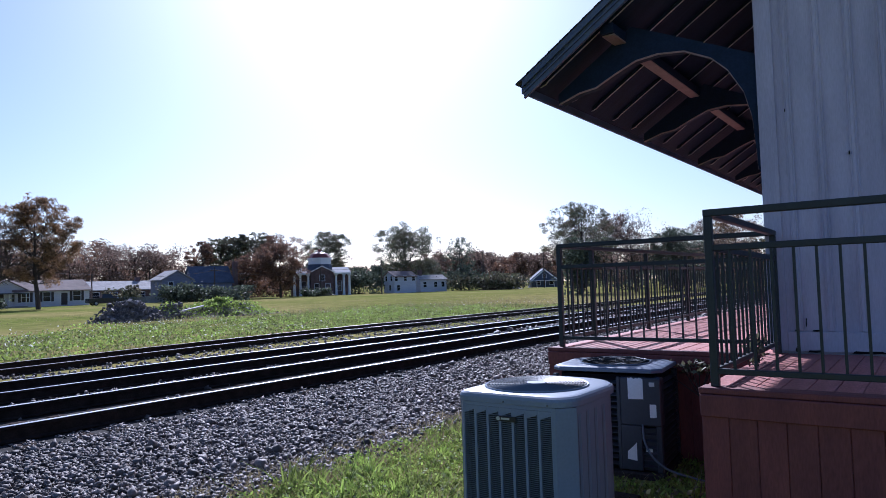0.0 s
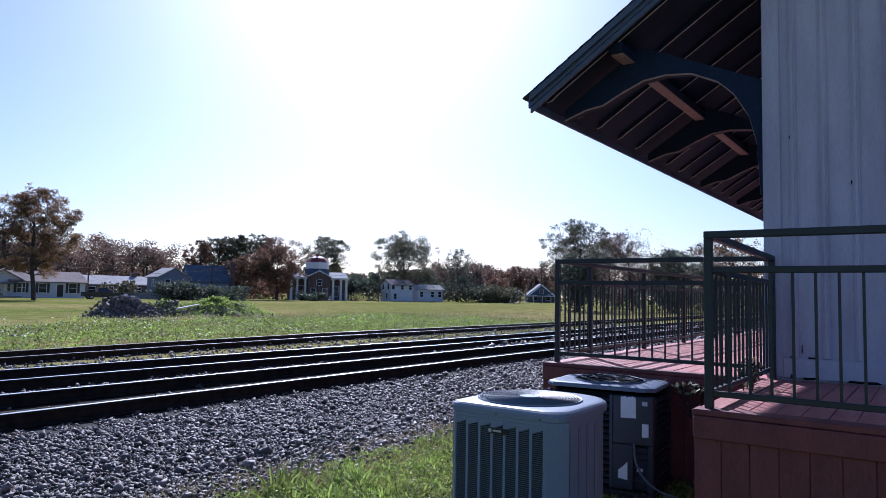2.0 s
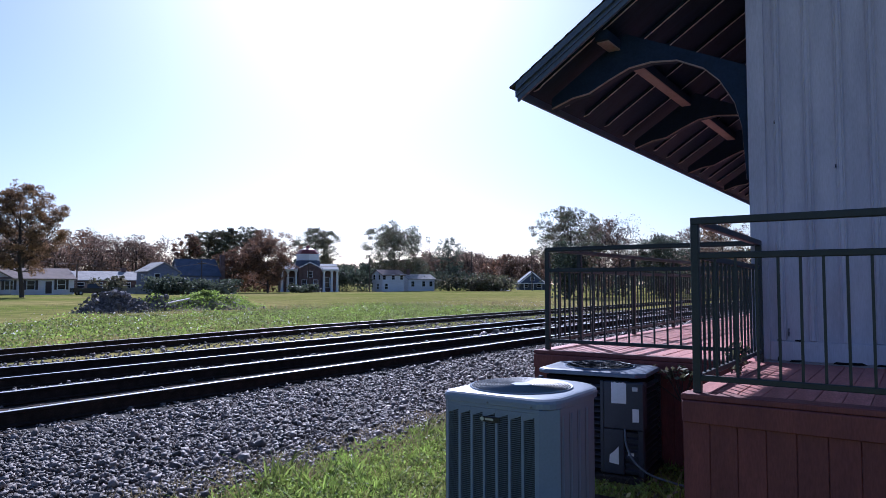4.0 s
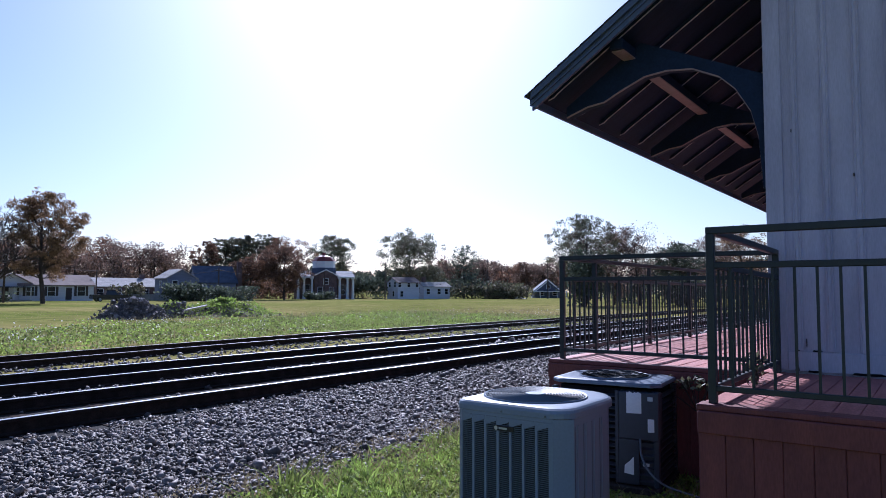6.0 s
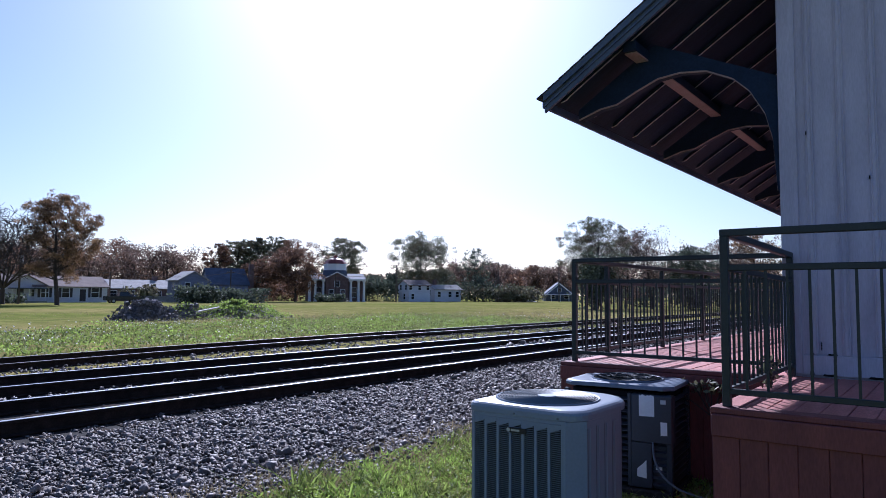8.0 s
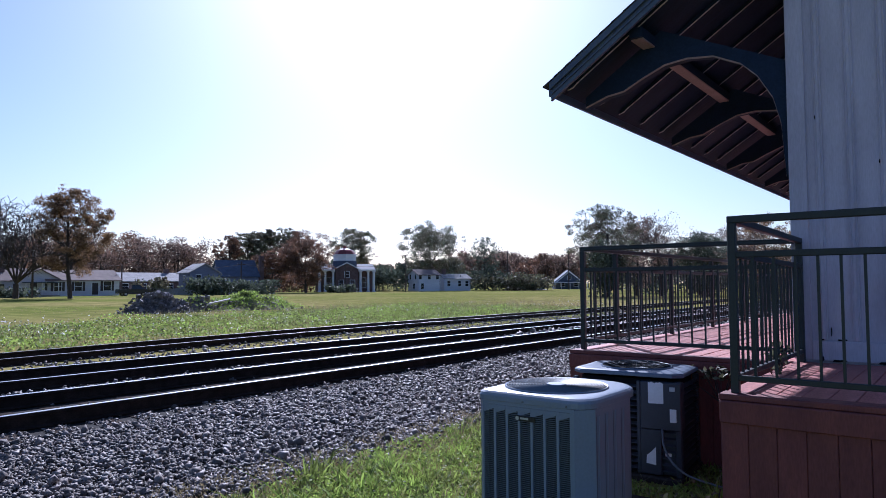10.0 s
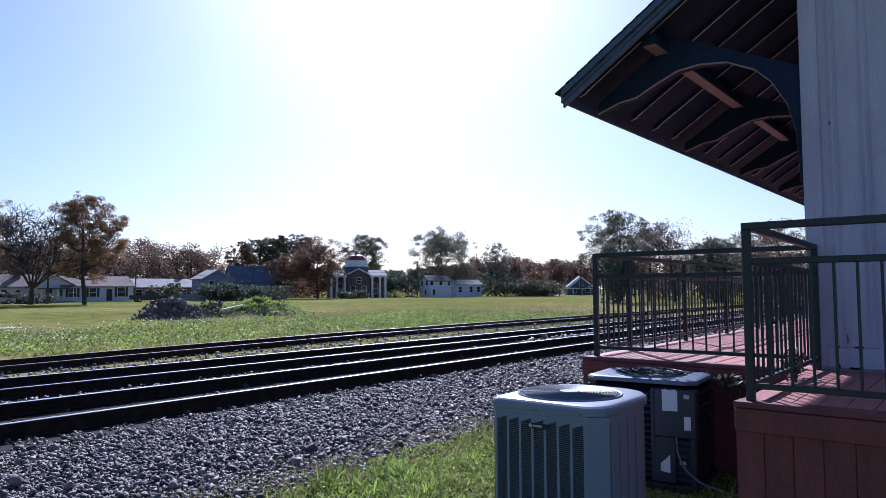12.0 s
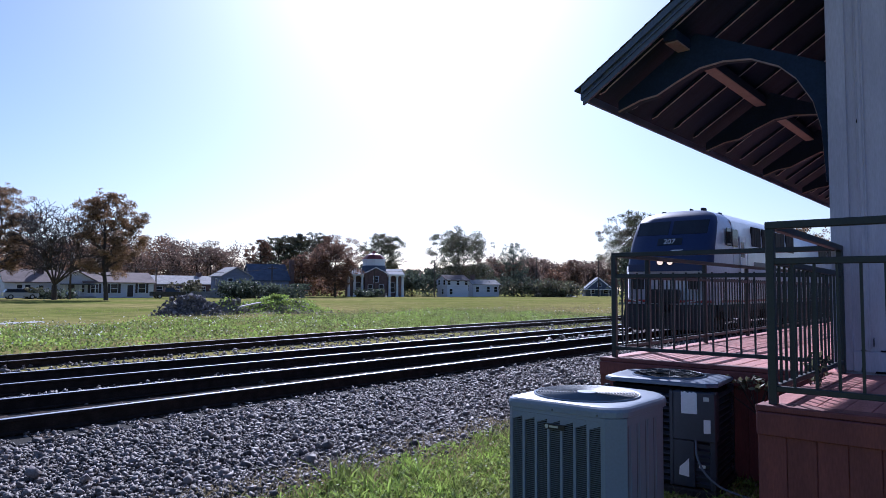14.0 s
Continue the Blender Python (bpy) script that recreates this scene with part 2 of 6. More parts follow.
t3 = track("rusty siding track curving away at the field's edge", track_3, HEAD_3, -40, 400, M["dullhead"])

_bmt = boxed(-1.3, 1.3, -0.115, 0.115, -0.17, 0.0, 0.012)
_tie = bpy.data.meshes.new("tie")
_bmt.to_mesh(_tie), _bmt.free()
_tie.materials.append(M["tie"])
rnd = random.Random(3)
for tr, cx, head, y0, count in ((t1, lambda y: TRACK_1, HEAD_1, -6, 150), (t2, lambda y: TRACK_2, HEAD_2, -6, 110), (t3, track_3, HEAD_3, -6, 110)):
    for i in range(count):
        y = y0 + 0.5 * i
        o = new("tie", _tie)
        o.parent = tr
        o.matrix_basis = pose(cx(y) + rnd.uniform(-0.06, 0.06), y + rnd.uniform(-0.03, 0.03), head - 0.18 + rnd.uniform(-0.012, 0.004), 0, 0, rnd.uniform(-1.5, 1.5))

# ballast bed under the tracks
bed = [(-4.7, -0.06), (-5.05, -0.01), (-6.2, 0.02), (-7.4, 0.045), (-10.5, 0.05), (-11.0, 0.0), (-11.5, -0.04), (-14.4, -0.042), (-15.1, -0.13), (-18.9, -0.137), (-20.4, -0.18)]
yb = [-60, -20, 0, 10, 20, 40, 80, 160, 620]
bv = [(x, y, z) for x, z in bed for y in yb]
bf = [(i * len(yb) + j, i * len(yb) + j + 1, (i + 1) * len(yb) + j + 1, (i + 1) * len(yb) + j) for i in range(len(bed) - 1) for j in range(len(yb) - 1)]
tagged(mesh_part("ballast_bed", bv, bf, M["gravel_bed"]), "grey crushed-stone bed under the tracks", "gravel", kind="structure")


def bed_height(x):
    for (xa, za), (xb, zb) in zip(bed, bed[1:]):
        if xb <= x <= xa:
            return za + (zb - za) * (xa - x) / (xa - xb)
    return ground_height(x)

# ---------------------------------------------------------------- platform decks
DECK = 0.97
WALL_X, WALL_Y = -1.26, 6.62


def deck(name, label, x0, x1, y0, y1, planks_along_y):
    d = empty(name, label=label, category="deck", kind="structure")
    frame_bm = boxed(x0 + 0.05, x1, y0 + 0.06, y1, 0.70, DECK - 0.04)
    part("joist_frame", frame_bm, M["red_shaded"], d, "dark framing under the boards")
    w, i = 0.14, 0
    a, b = (x0, x1) if planks_along_y else (y0, y1)
    meshes = []
    for k in range(4):
        bm = boxed(-w / 2 + 0.0018, w / 2 - 0.0018, y0 + 0.143, y1, -0.036, -0.001 * k, 0.004) if planks_along_y else boxed(x0, x1, -w / 2 + 0.004, w / 2 - 0.004, -0.036, -0.001 * k, 0.004)
        me = bpy.data.meshes.new("plank")
        bm.to_mesh(me), bm.free()
        me.materials.append(M["red_paint"])
        meshes.append(me)
    p = a + w / 2
    while p < b:
        o = new("plank", meshes[i * 7 % 4])
        o.parent = d
        o.matrix_basis = pose(p, 0, DECK) if planks_along_y else pose(0, p, DECK)
        p, i = p + w, i + 1
    # edge board takes the shade-darkened red, top face included
    part("edge_board", boxed(x0 - 0.012, x1, y0 - 0.012, y0 + 0.140, DECK - 0.036, DECK + 0.001, 0.006), M["red_shaded"], d, "edge board along the front")
    return d


def skirt_x(d, x0, x1, y):
    """Rim board with vertical skirt boards under it, facing -y."""
    part("rim_board", boxed(x0, x1, y - 0.02, y + 0.02, 0.80, DECK - 0.038, 0.006), M["red_shaded"], d, "wide painted rim board")
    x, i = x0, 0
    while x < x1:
        part("skirt_board", boxed(x + 0.001, x + 0.156, y - 0.001 + 0.002 * (i % 3), y + 0.022 + 0.002 * (i % 3), -0.02, 0.802, 0.004), M["red_shaded"], d)
        x, i = x + 0.157, i + 1


def skirt_y(d, y0, y1, x):
    part("rim_board", boxed(x - 0.02, x + 0.02, y0, y1, 0.80, DECK - 0.038, 0.006), M["red_shaded"], d, "wide painted rim board")
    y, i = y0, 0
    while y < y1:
        part("skirt_board", boxed(x - 0.002 + 0.004 * (i % 3), x + 0.022 + 0.004 * (i % 3), y + 0.003, y + 0.144, -0.02, 0.802, 0.004), M["red_shaded"], d)
        y, i = y + 0.148, i + 1


d1 = deck("deck_end", "red-painted wooden deck before the depot's end wall", -1.27, 3.5, 4.42, 6.60, True)
skirt_x(d1, -1.27, 3.5, 4.41)
skirt_y(d1, 4.45, 6.42, -1.27)
d2 = deck("deck_platform", "red-painted wooden platform deck along the depot", -3.32, -1.285, 6.42, 30.0, True)
skirt_x(d2, -3.32, -1.285, 6.40)
skirt_y(d2, 6.45, 16.0, -3.32)


# ---------------------------------------------------------------- railings
TOP = 2.062
_bal = boxed(-0.0075, 0.0075, -0.0075, 0.0075, DECK + 0.10, TOP - 0.245)
BALUSTER = bpy.data.meshes.new("baluster")
_bal.to_mesh(BALUSTER), _bal.free()
BALUSTER.materials.append(M["rail_green"])


def railing(label, p0, p1, posts, gap=0.117, low=0.0, drop=0.0):
    """A level run from p0 to p1 with its top rail, mid rail, bottom rail, posts at the given parts of its length, and balusters;
    the rails lie low metres lower, and fall by drop to the far end."""
    r = empty("railing", (p0[0], p0[1], 0), label=label, category="railing", group="platform railings")
    v = Vector((p1[0] - p0[0], p1[1] - p0[1], 0))
    length, turn = v.length, math.atan2(v.y, v.x)
    r.matrix_basis = pose(p0[0], p0[1], 0, 0, 0, math.degrees(turn))
    for nm, x0, x1, hw, z0, z1 in (("top_rail", -0.025, length + 0.025, 0.025, TOP - 0.045, TOP), ("mid_rail", 0.02, length - 0.02, 0.018, TOP - 0.260, TOP - 0.220)):
        bm = boxed(x0, x1, -hw, hw, z0 - low, z1 - low, 0.005)
        for v_ in bm.verts:
            v_.co.z -= drop * v_.co.x / length
        part(nm, bm, M["rail_green"], r)
    part("bottom_rail", boxed(0.02, length - 0.02, -0.018, 0.018, DECK + 0.075, DECK + 0.11, 0.004), M["rail_green"], r)
    for s in posts:
        bm = boxed(s * length - 0.024, s * length + 0.024, -0.024, 0.024, DECK, TOP - 0.044 - low - drop * s, 0.004)
        part("post", bm, M["rail_green"], r)
    n = int(length / gap)
    for i in range(1, n):
        o = new("baluster", BALUSTER)
        o.parent = r
        o.matrix_basis = pose(i * length / n, 0, 0)
    return r


railing("dark green steel railing along the end deck's front", (-1.2, 4.50), (3.4, 4.50), (0, 0.5, 1))
railing("dark green steel railing at the end deck's side, by the wall", (-1.2, 4.56), (-1.2, 6.54), (1,), drop=0.036)
railing("dark green steel railing across the platform's end", (-3.23, 6.54), (-1.26, 6.54), (0,), low=0.036)
railing("long dark green steel railing along the platform's track edge", (-3.23, 6.60), (-3.23, 17.4), (0.07, 0.235, 0.4, 0.565, 0.73, 0.9, 1), low=0.036)


# ---------------------------------------------------------------- depot
def depot():
    x1, y1, ridge = 7.5, 44.0, 3.12
    e = empty("depot_building", (0, 0, 0), label="white board-and-batten railway depot with deep bracketed eaves", category="building", kind="structure")
    SLOPE, EX, EZ = 0.653, -3.37, 3.64          # roof slope, eave edge, soffit height at the eave

    def under(x):
        return EZ + SLOPE * ((x if x < ridge else 2 * ridge - x) - EX)
    # end wall, a gable
    out = [(WALL_X, 0.0), (x1, 0.0), (x1, under(x1) - 0.02), (ridge, under(ridge) - 0.02), (WALL_X, under(WALL_X) - 0.02)]
    part("wall_end", prism(bmesh.new(), out, lambda u, v, s: (u, WALL_Y + 0.15 * s, v)), M["white_paint"], e, "white-painted vertical boards")
    part("wall_track_side", boxed(WALL_X, WALL_X + 0.15, WALL_Y + 0.152, y1, 0, under(WALL_X) - 0.02), M["white_paint"], e)
    part("wall_street_side", boxed(x1 - 0.15, x1, WALL_Y + 0.152, y1, 0, under(x1) - 0.02), M["white_paint"], e)
    part("wall_far_end", prism(bmesh.new(), out, lambda u, v, s: (u, y1 + 0.15 * s, v)), M["white_paint"], e)
    # corner board and battens with moulded edges
    part("corner_board", boxed(WALL_X - 0.012, WALL_X + 0.13, WALL_Y - 0.024, WALL_Y + 0.12, 0.99, under(WALL_X) - 0.05, 0.004), M["white_paint"], e)
    x = WALL_X + 0.225
    while x < 3.4:
        b = part("batten", boxed(x - 0.03, x + 0.03, WALL_Y - 0.016, WALL_Y, 1.16, under(x) - 0.05, 0.003), M["white_paint"], e)
        part("batten_bead", boxed(x - 0.015, x + 0.015, WALL_Y - 0.026, WALL_Y - 0.015, 1.16, under(x) - 0.05, 0.004), M["white_paint"], b)
        x += 0.237
    part("water_table", boxed(WALL_X + 0.131, 3.4, WALL_Y - 0.028, WALL_Y, 0.985, 1.155, 0.006), M["white_paint"], e, "chipped white base board")
    # dark gaps where the base board has rotted and paint has split
    for k, (u, z, w, h) in enumerate(((-0.985, 1.20, 0.006, 0.07), (-1.075, 1.158, 0.04, 0.012), (-0.94, 1.157, 0.075, 0.014), (-1.075, 0.985, 0.035, 0.04), (-0.98, 0.982, 0.11, 0.020), (-0.66, 0.982, 0.25, 0.022), (-0.36, 0.982, 0.22, 0.018), (0.15, 0.982, 0.30, 0.02), (-1.06, 3.05, 0.006, 0.03), (-0.60, 2.62, 0.008, 0.03), (-0.1, 2.35, 0.21, 0.005))):
        out_b = [(u, z), (u + w * 0.6, z - h * 0.1), (u + w, z + h * 0.2), (u + w * 0.85, z + h), (u + w * 0.35, z + h * 0.8), (u + w * 0.1, z + h * 0.9)]
        part("split", prism(bmesh.new(), out_b, lambda p, q, s: (p, WALL_Y - 0.0305 + 0.02 * s, q)), M["ac_slot"], e, "dark split in the board")
    # roof slabs
    for nm, sgn in (("roof_track_side", 1), ("roof_street_side", -1)):
        xe = EX if sgn > 0 else 2 * ridge - EX
        o2 = [(xe, EZ), (ridge, under(ridge)), (ridge, under(ridge) + 0.05), (xe, EZ + 0.05)]
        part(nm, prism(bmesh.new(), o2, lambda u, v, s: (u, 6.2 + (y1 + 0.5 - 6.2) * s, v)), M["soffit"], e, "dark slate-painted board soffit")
    # shingle courses on the track slope
    L = math.hypot(1, SLOPE)
    k, s0 = 0, -0.07
    while k < 52:
        u0 = EX + s0 + k * 0.125
        z0 = EZ + 0.055 + SLOPE * (u0 - EX)
        o3 = [(u0, z0 + 0.012), (u0 + 0.16, z0 + 0.012 + 0.16 * SLOPE - 0.008), (u0 + 0.16, z0 + 0.16 * SLOPE - 0.002), (u0, z0 - 0.002)]
        part("shingle_course", prism(bmesh.new(), o3, lambda u, v, s: (u, 6.12 + (y1 + 0.56 - 6.12) * s, v)), M["shingle"], e)
        k += 1
    # barge board with its mouldings, and the eave fascia
    def rake(nm, off0, off1, ya, yb, mat):
        o4 = [(EX, EZ + off0), (ridge, under(ridge) + off0), (ridge, under(ridge) + off1), (EX, EZ + off1)]
        part(nm, prism(bmesh.new(), o4, lambda u, v, s: (u, ya + (yb - ya) * s, v)), mat, e)
    rake("barge_board", -0.13, 0.045, 6.165, 6.198, M["fascia"])
    rake("barge_moulding", -0.02, 0.05, 6.13, 6.164, M["fascia"])
    rake("barge_moulding", -0.075, -0.055, 6.15, 6.164, M["fascia"])
    part("eave_fascia", boxed(EX - 0.03, EX - 0.001, 6.17, y1 + 0.4, EZ - 0.08, EZ + 0.05, 0.004), M["fascia"], e)
    # rafters between the brackets, their lower edges curling up at the eave, coloured pale as if lit from below
    def slab(xa, xb, lo, hi, wd, yy):
        o5 = [(xa, under(xa) + lo), (xb, under(xb) + lo), (xb, under(xb) + hi), (xa, under(xa) + hi)]
        return prism(bmesh.new(), o5, lambda u, v, s: (u, yy - wd + 2 * wd * s, v))
    for k in range(38):
        y = 6.395 + 0.65 * k
        if k % 4 == 1 and k:
            y += 0.10
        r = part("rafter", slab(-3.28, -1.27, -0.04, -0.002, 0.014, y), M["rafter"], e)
        part("rafter_edge", slab(-3.20, -1.30, -0.047, -0.0405, 0.0075, y), M["joint_light"], r, "lower edge coloured pale for light from below")
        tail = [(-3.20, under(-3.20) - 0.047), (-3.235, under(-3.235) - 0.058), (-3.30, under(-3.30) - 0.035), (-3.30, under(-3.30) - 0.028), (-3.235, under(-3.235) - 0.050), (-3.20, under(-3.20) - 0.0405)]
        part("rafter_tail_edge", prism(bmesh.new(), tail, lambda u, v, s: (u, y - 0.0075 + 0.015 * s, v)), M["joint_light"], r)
    # purlin and curved brackets
    px = -2.52
    pu = part("purlin", boxed(px - 0.065, px + 0.065, 6.30, 31, under(px) - 0.18, under(px) - 0.085, 0.004), M["rafter"], e, "slate-painted beam")
    # bounced deck light put into the colour of the beam's underside
    part("purlin_face", boxed(px - 0.062, px + 0.062, 6.34, 31, under(px) - 0.195, under(px) - 0.1815, 0.003), M["purlin"], pu, "lower face coloured tan for light bounced off the deck")
    for k in range(9):
        yb = 6.72 + 2.6 * k
        low = [(-3.22, 3.52), (-2.98, 3.60), (-2.80, 3.62), (-2.59, 3.72), (-2.37, 3.81), (-2.15, 3.83), (-1.90, 3.80), (-1.66, 3.68), (-1.52, 3.54), (-1.39, 3.31), (-1.33, 3.07), (-1.30, 2.60), (-1.262, 2.55)]
        top = [(-1.262, 3.62), (-1.60, 3.78), (-2.05, 3.99), (-2.40, under(-2.40) - 0.12), (-3.22, under(-3.22) - 0.118)]
        bm = prism(bmesh.new(), low + top, lambda u, v, s: (u, yb - 0.07 + 0.14 * s, v))
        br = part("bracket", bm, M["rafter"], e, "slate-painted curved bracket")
        # thin tan strip along the arch, the same bounced light as colour
        rim = [(u, v - 0.002) for u, v in low[:-1]] + [(u, v - 0.014) for u, v in low[-2::-1]]
        part("bracket_rim", prism(bmesh.new(), rim, lambda u, v, s: (u, yb - 0.072 + 0.02 * s, v)), M["purlin"], br, "lower edge coloured pale for light from below")
    return e


depot()


# ---------------------------------------------------------------- condenser units
def outline_ring(hx, hy, cut, z, bow=0.0, back=None):
    """Corners of a rectangle with cut corners and slightly bowed sides, at height z; the rear corners may be cut deeper."""
    if back:
        c = [(-hx + cut, -hy), (0, -hy - bow), (hx - cut, -hy), (hx - cut * 0.3, -hy + cut * 0.3), (hx, -hy + cut), (hx, 0), (hx, hy - back), (hx - back * 0.3, hy - back * 0.3), (hx - back, hy), (0, hy), (-hx + back, hy), (-hx + back * 0.3, hy - back * 0.3), (-hx, hy - back), (-hx, 0), (-hx, -hy + cut), (-hx + cut * 0.3, -hy + cut * 0.3)]
        return [(x, y, z) for x, y in c]
    c = [(-hx + cut, -hy), (0, -hy - bow), (hx - cut, -hy), (hx, -hy + cut), (hx + bow, 0), (hx, hy - cut), (hx - cut, hy), (0, hy + bow), (-hx + cut, hy), (-hx, hy - cut), (-hx - bow, 0), (-hx, -hy + cut)]
    return [(x, y, z) for x, y in c]


def stack(rings):
    bm = bmesh.new()
    vs = [[bm.verts.new(p) for p in r] for r in rings]
    n = len(vs[0])
    for a, b in zip(vs, vs[1:]):
        for i in range(n):
            bm.faces.new((a[i], a[(i + 1) % n], b[(i + 1) % n], b[i]))
    bm.faces.new(vs[0][::-1]), bm.faces.new(vs[-1])
    return bm


def ring_bm(bm, r, z, thick=0.004, n=40, m=5):
    vs = []
    for i in range(n):
        a = 2 * math.pi * i / n
        vs.append([bm.verts.new(((r + thick * math.cos(2 * math.pi * j / m)) * math.cos(a), (r + thick * math.cos(2 * math.pi * j / m)) * math.sin(a), z + thick * math.sin(2 * math.pi * j / m))) for j in range(m)])
    for i in range(n):
        for j in range(m):
            bm.faces.new((vs[i][j], vs[(i + 1) % n][j], vs[(i + 1) % n][(j + 1) % m], vs[i][(j + 1) % m]))
    return bm


def disc_bm(bm, r, z0, z1, n=40):
    return tube(bm, (0, 0, z0), (0, 0, z1), r, r, n)


def condenser_light():
    cx, cy, hx, hy, top = -2.418, 4.56, 0.432, 0.485, 0.90
    a = empty("air_conditioner", (cx, cy, 0), label="pale grey louvred air-conditioning condenser on a pad in the grass", category="air conditioner", group="condenser units")
    part("pad", boxed(-0.5, 0.5, -0.52, 0.52, -0.03, 0.05, 0.01), M["gravel_bed"], a, "concrete pad")
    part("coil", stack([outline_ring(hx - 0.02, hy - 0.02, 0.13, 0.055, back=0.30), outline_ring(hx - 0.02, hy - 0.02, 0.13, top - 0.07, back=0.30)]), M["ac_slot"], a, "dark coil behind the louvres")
    def rounded(grow, z):
        """The cap's outline: near-square front corner on one side, broad rounded ones elsewhere."""
        pts = []
        for sx, sy, rad in ((1, -1, 0.17), (1, 1, 0.32), (-1, 1, 0.32), (-1, -1, 0.075)):
            a0 = {(1, -1): -90, (1, 1): 0, (-1, 1): 90, (-1, -1): 180}[(sx, sy)]
            for k in range(7):
                t = radians(a0 + 15 * k)
                pts.append((sx * (hx + grow - rad) + rad * math.cos(t), sy * (hy + grow - rad) + rad * math.sin(t), z))
        return pts
    cap = stack([rounded(-0.003, top - 0.072), rounded(0.005, top - 0.067), rounded(0.006, top - 0.034), rounded(0.0, top - 0.016), rounded(-0.014, top - 0.005), rounded(-0.035, top - 0.001), rounded(-0.06, top)])
    part("top_cap", cap, M["ac_light"], a, "pale grey pressed-steel top")
    fan_at = pose(-0.035, -0.045, 0)
    # no hole in the cap: a thin disc whose dark colour is the well's shade
    part("fan_well", disc_bm(bmesh.new(), 0.362, top + 0.0005, top + 0.003), M["guard"], a, "flat dark disc for the shaded fan well").matrix_basis = fan_at
    g = bmesh.new()
    for k in range(4):
        t = math.pi * k / 2 + 0.6
        tube(g, (0.06 * math.cos(t), 0.06 * math.sin(t), top + 0.009), (0.36 * math.cos(t), 0.36 * math.sin(t), top + 0.009), 0.004, n=5)
    fg = part("fan_guard", g, M["ac_fin"], a, "ringed wire guard")
    fg.matrix_basis = fan_at
    for k in range(14):
        part("guard_ring", ring_bm(bmesh.new(), 0.085 + 0.0205 * k, top + 0.012, 0.0036), M["ac_fin"], fg)
    part("rim", ring_bm(bmesh.new(), 0.368, top + 0.004, 0.008), M["ac_light"], a).matrix_basis = fan_at
    part("hub", disc_bm(bmesh.new(), 0.07, top + 0.006, top + 0.02), M["ac_light"], a, "round pale hub plate").matrix_basis = fan_at
    # louvred sides
    cols, w = 7, 0.0985
    z0, z1 = 0.075, top - 0.115
    blades = bmesh.new()
    z = z0
    while z < z1 - 0.012:
        box(blades, -0.0385, 0.0385, -0.006, 0.004, z, z + 0.006)
        z += 0.0132
    bl = bpy.data.meshes.new("louvre")
    blades.to_mesh(bl), blades.free()
    bl.materials.append(M["ac_fin"])
    slant = lambda: prism(bmesh.new(), [(-0.043, -0.012), (0.043, 0.02), (0.043, 0.045), (-0.043, 0.045)], lambda u, v, s: (u, -0.004 + 0.012 * s, z1 + v - 0.026))
    for nm, ang, half, dist, first in (("front_panel", 0, hx, hy, -0.332), ("side_panel", 90, hy, hx, -0.36 + 0.05), ("side_panel", 270, hy, hx, -0.36 + 0.05)):
        rot = pose(0, 0, 0, 0, 0, ang)
        bm = bmesh.new()
        ends = [(-half + 0.05, first - 0.040)] + [(first + w * i + 0.040, first + w * (i + 1) - 0.040) for i in range(cols - 1)] + [(first + w * (cols - 1) + 0.040, half - 0.10)]
        if nm == "side_panel":
            ends = [(-half + 0.10, half - 0.31)] if ang == 90 else [(-half + 0.31, half - 0.05)]
        if nm == "side_panel":
            box(bm, *ends[0], -dist, -dist + 0.012, z0 - 0.02, z1 + 0.045)
        else:
            for u0, u1 in ends:
                part("panel_strip", boxed(u0, u1, -dist, -dist + 0.012, z0 - 0.015, z1 + 0.02), M["ac_light"], a)
        if nm == "front_panel":
            box(bm, -half + 0.05, half - 0.10, -dist, -dist + 0.012, z1 + 0.0205, z1 + 0.045)
        bm.transform(rot)
        p = part(nm, bm, M["ac_light"], a, "pale grey side panel")
        if nm == "side_panel":
            for i in (range(4) if ang == 90 else range(2, 6)):
                # perforations as small raised blocks, the shade of holes in their colour
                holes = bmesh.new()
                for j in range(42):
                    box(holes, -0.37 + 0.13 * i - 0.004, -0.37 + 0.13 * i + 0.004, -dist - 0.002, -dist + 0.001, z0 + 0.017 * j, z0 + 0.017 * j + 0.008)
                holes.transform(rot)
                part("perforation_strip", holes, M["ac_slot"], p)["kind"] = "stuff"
                rib = boxed(-0.37 + 0.13 * i + 0.03, -0.37 + 0.13 * i + 0.05, -dist - 0.006, -dist + 0.001, z0, z1, 0.003)
                rib.transform(rot)
                part("rib", rib, M["ac_light"], p)
        if nm == "side_panel":
            continue
        for i in range(cols):
            o = new("louvre", bl)
            o.parent = p
            o.matrix_basis = rot @ pose(first + w * i, -dist + 0.010, 0)
            s = slant()
            s.transform(rot @ pose(first + w * i, -dist + 0.003, 0))
            part("louvre_hood", s, M["ac_light"], p)
    for sx in (-1, 1):
        for sy in (-1,):
            bm = bmesh.new()
            c = 0.055 if sx < 0 else 0.10
            q = [(sx * (hx + 0.001), sy * (hy - c)), (sx * (hx - c), sy * (hy + 0.001)), (sx * (hx - c), sy * (hy - 0.012)), (sx * (hx - 0.012), sy * (hy - c))]
            prism(bm, q, lambda u, v, s: (u, v, 0.05 + (top - 0.122) * s))
            part("corner_post", bm, M["ac_light"], a)
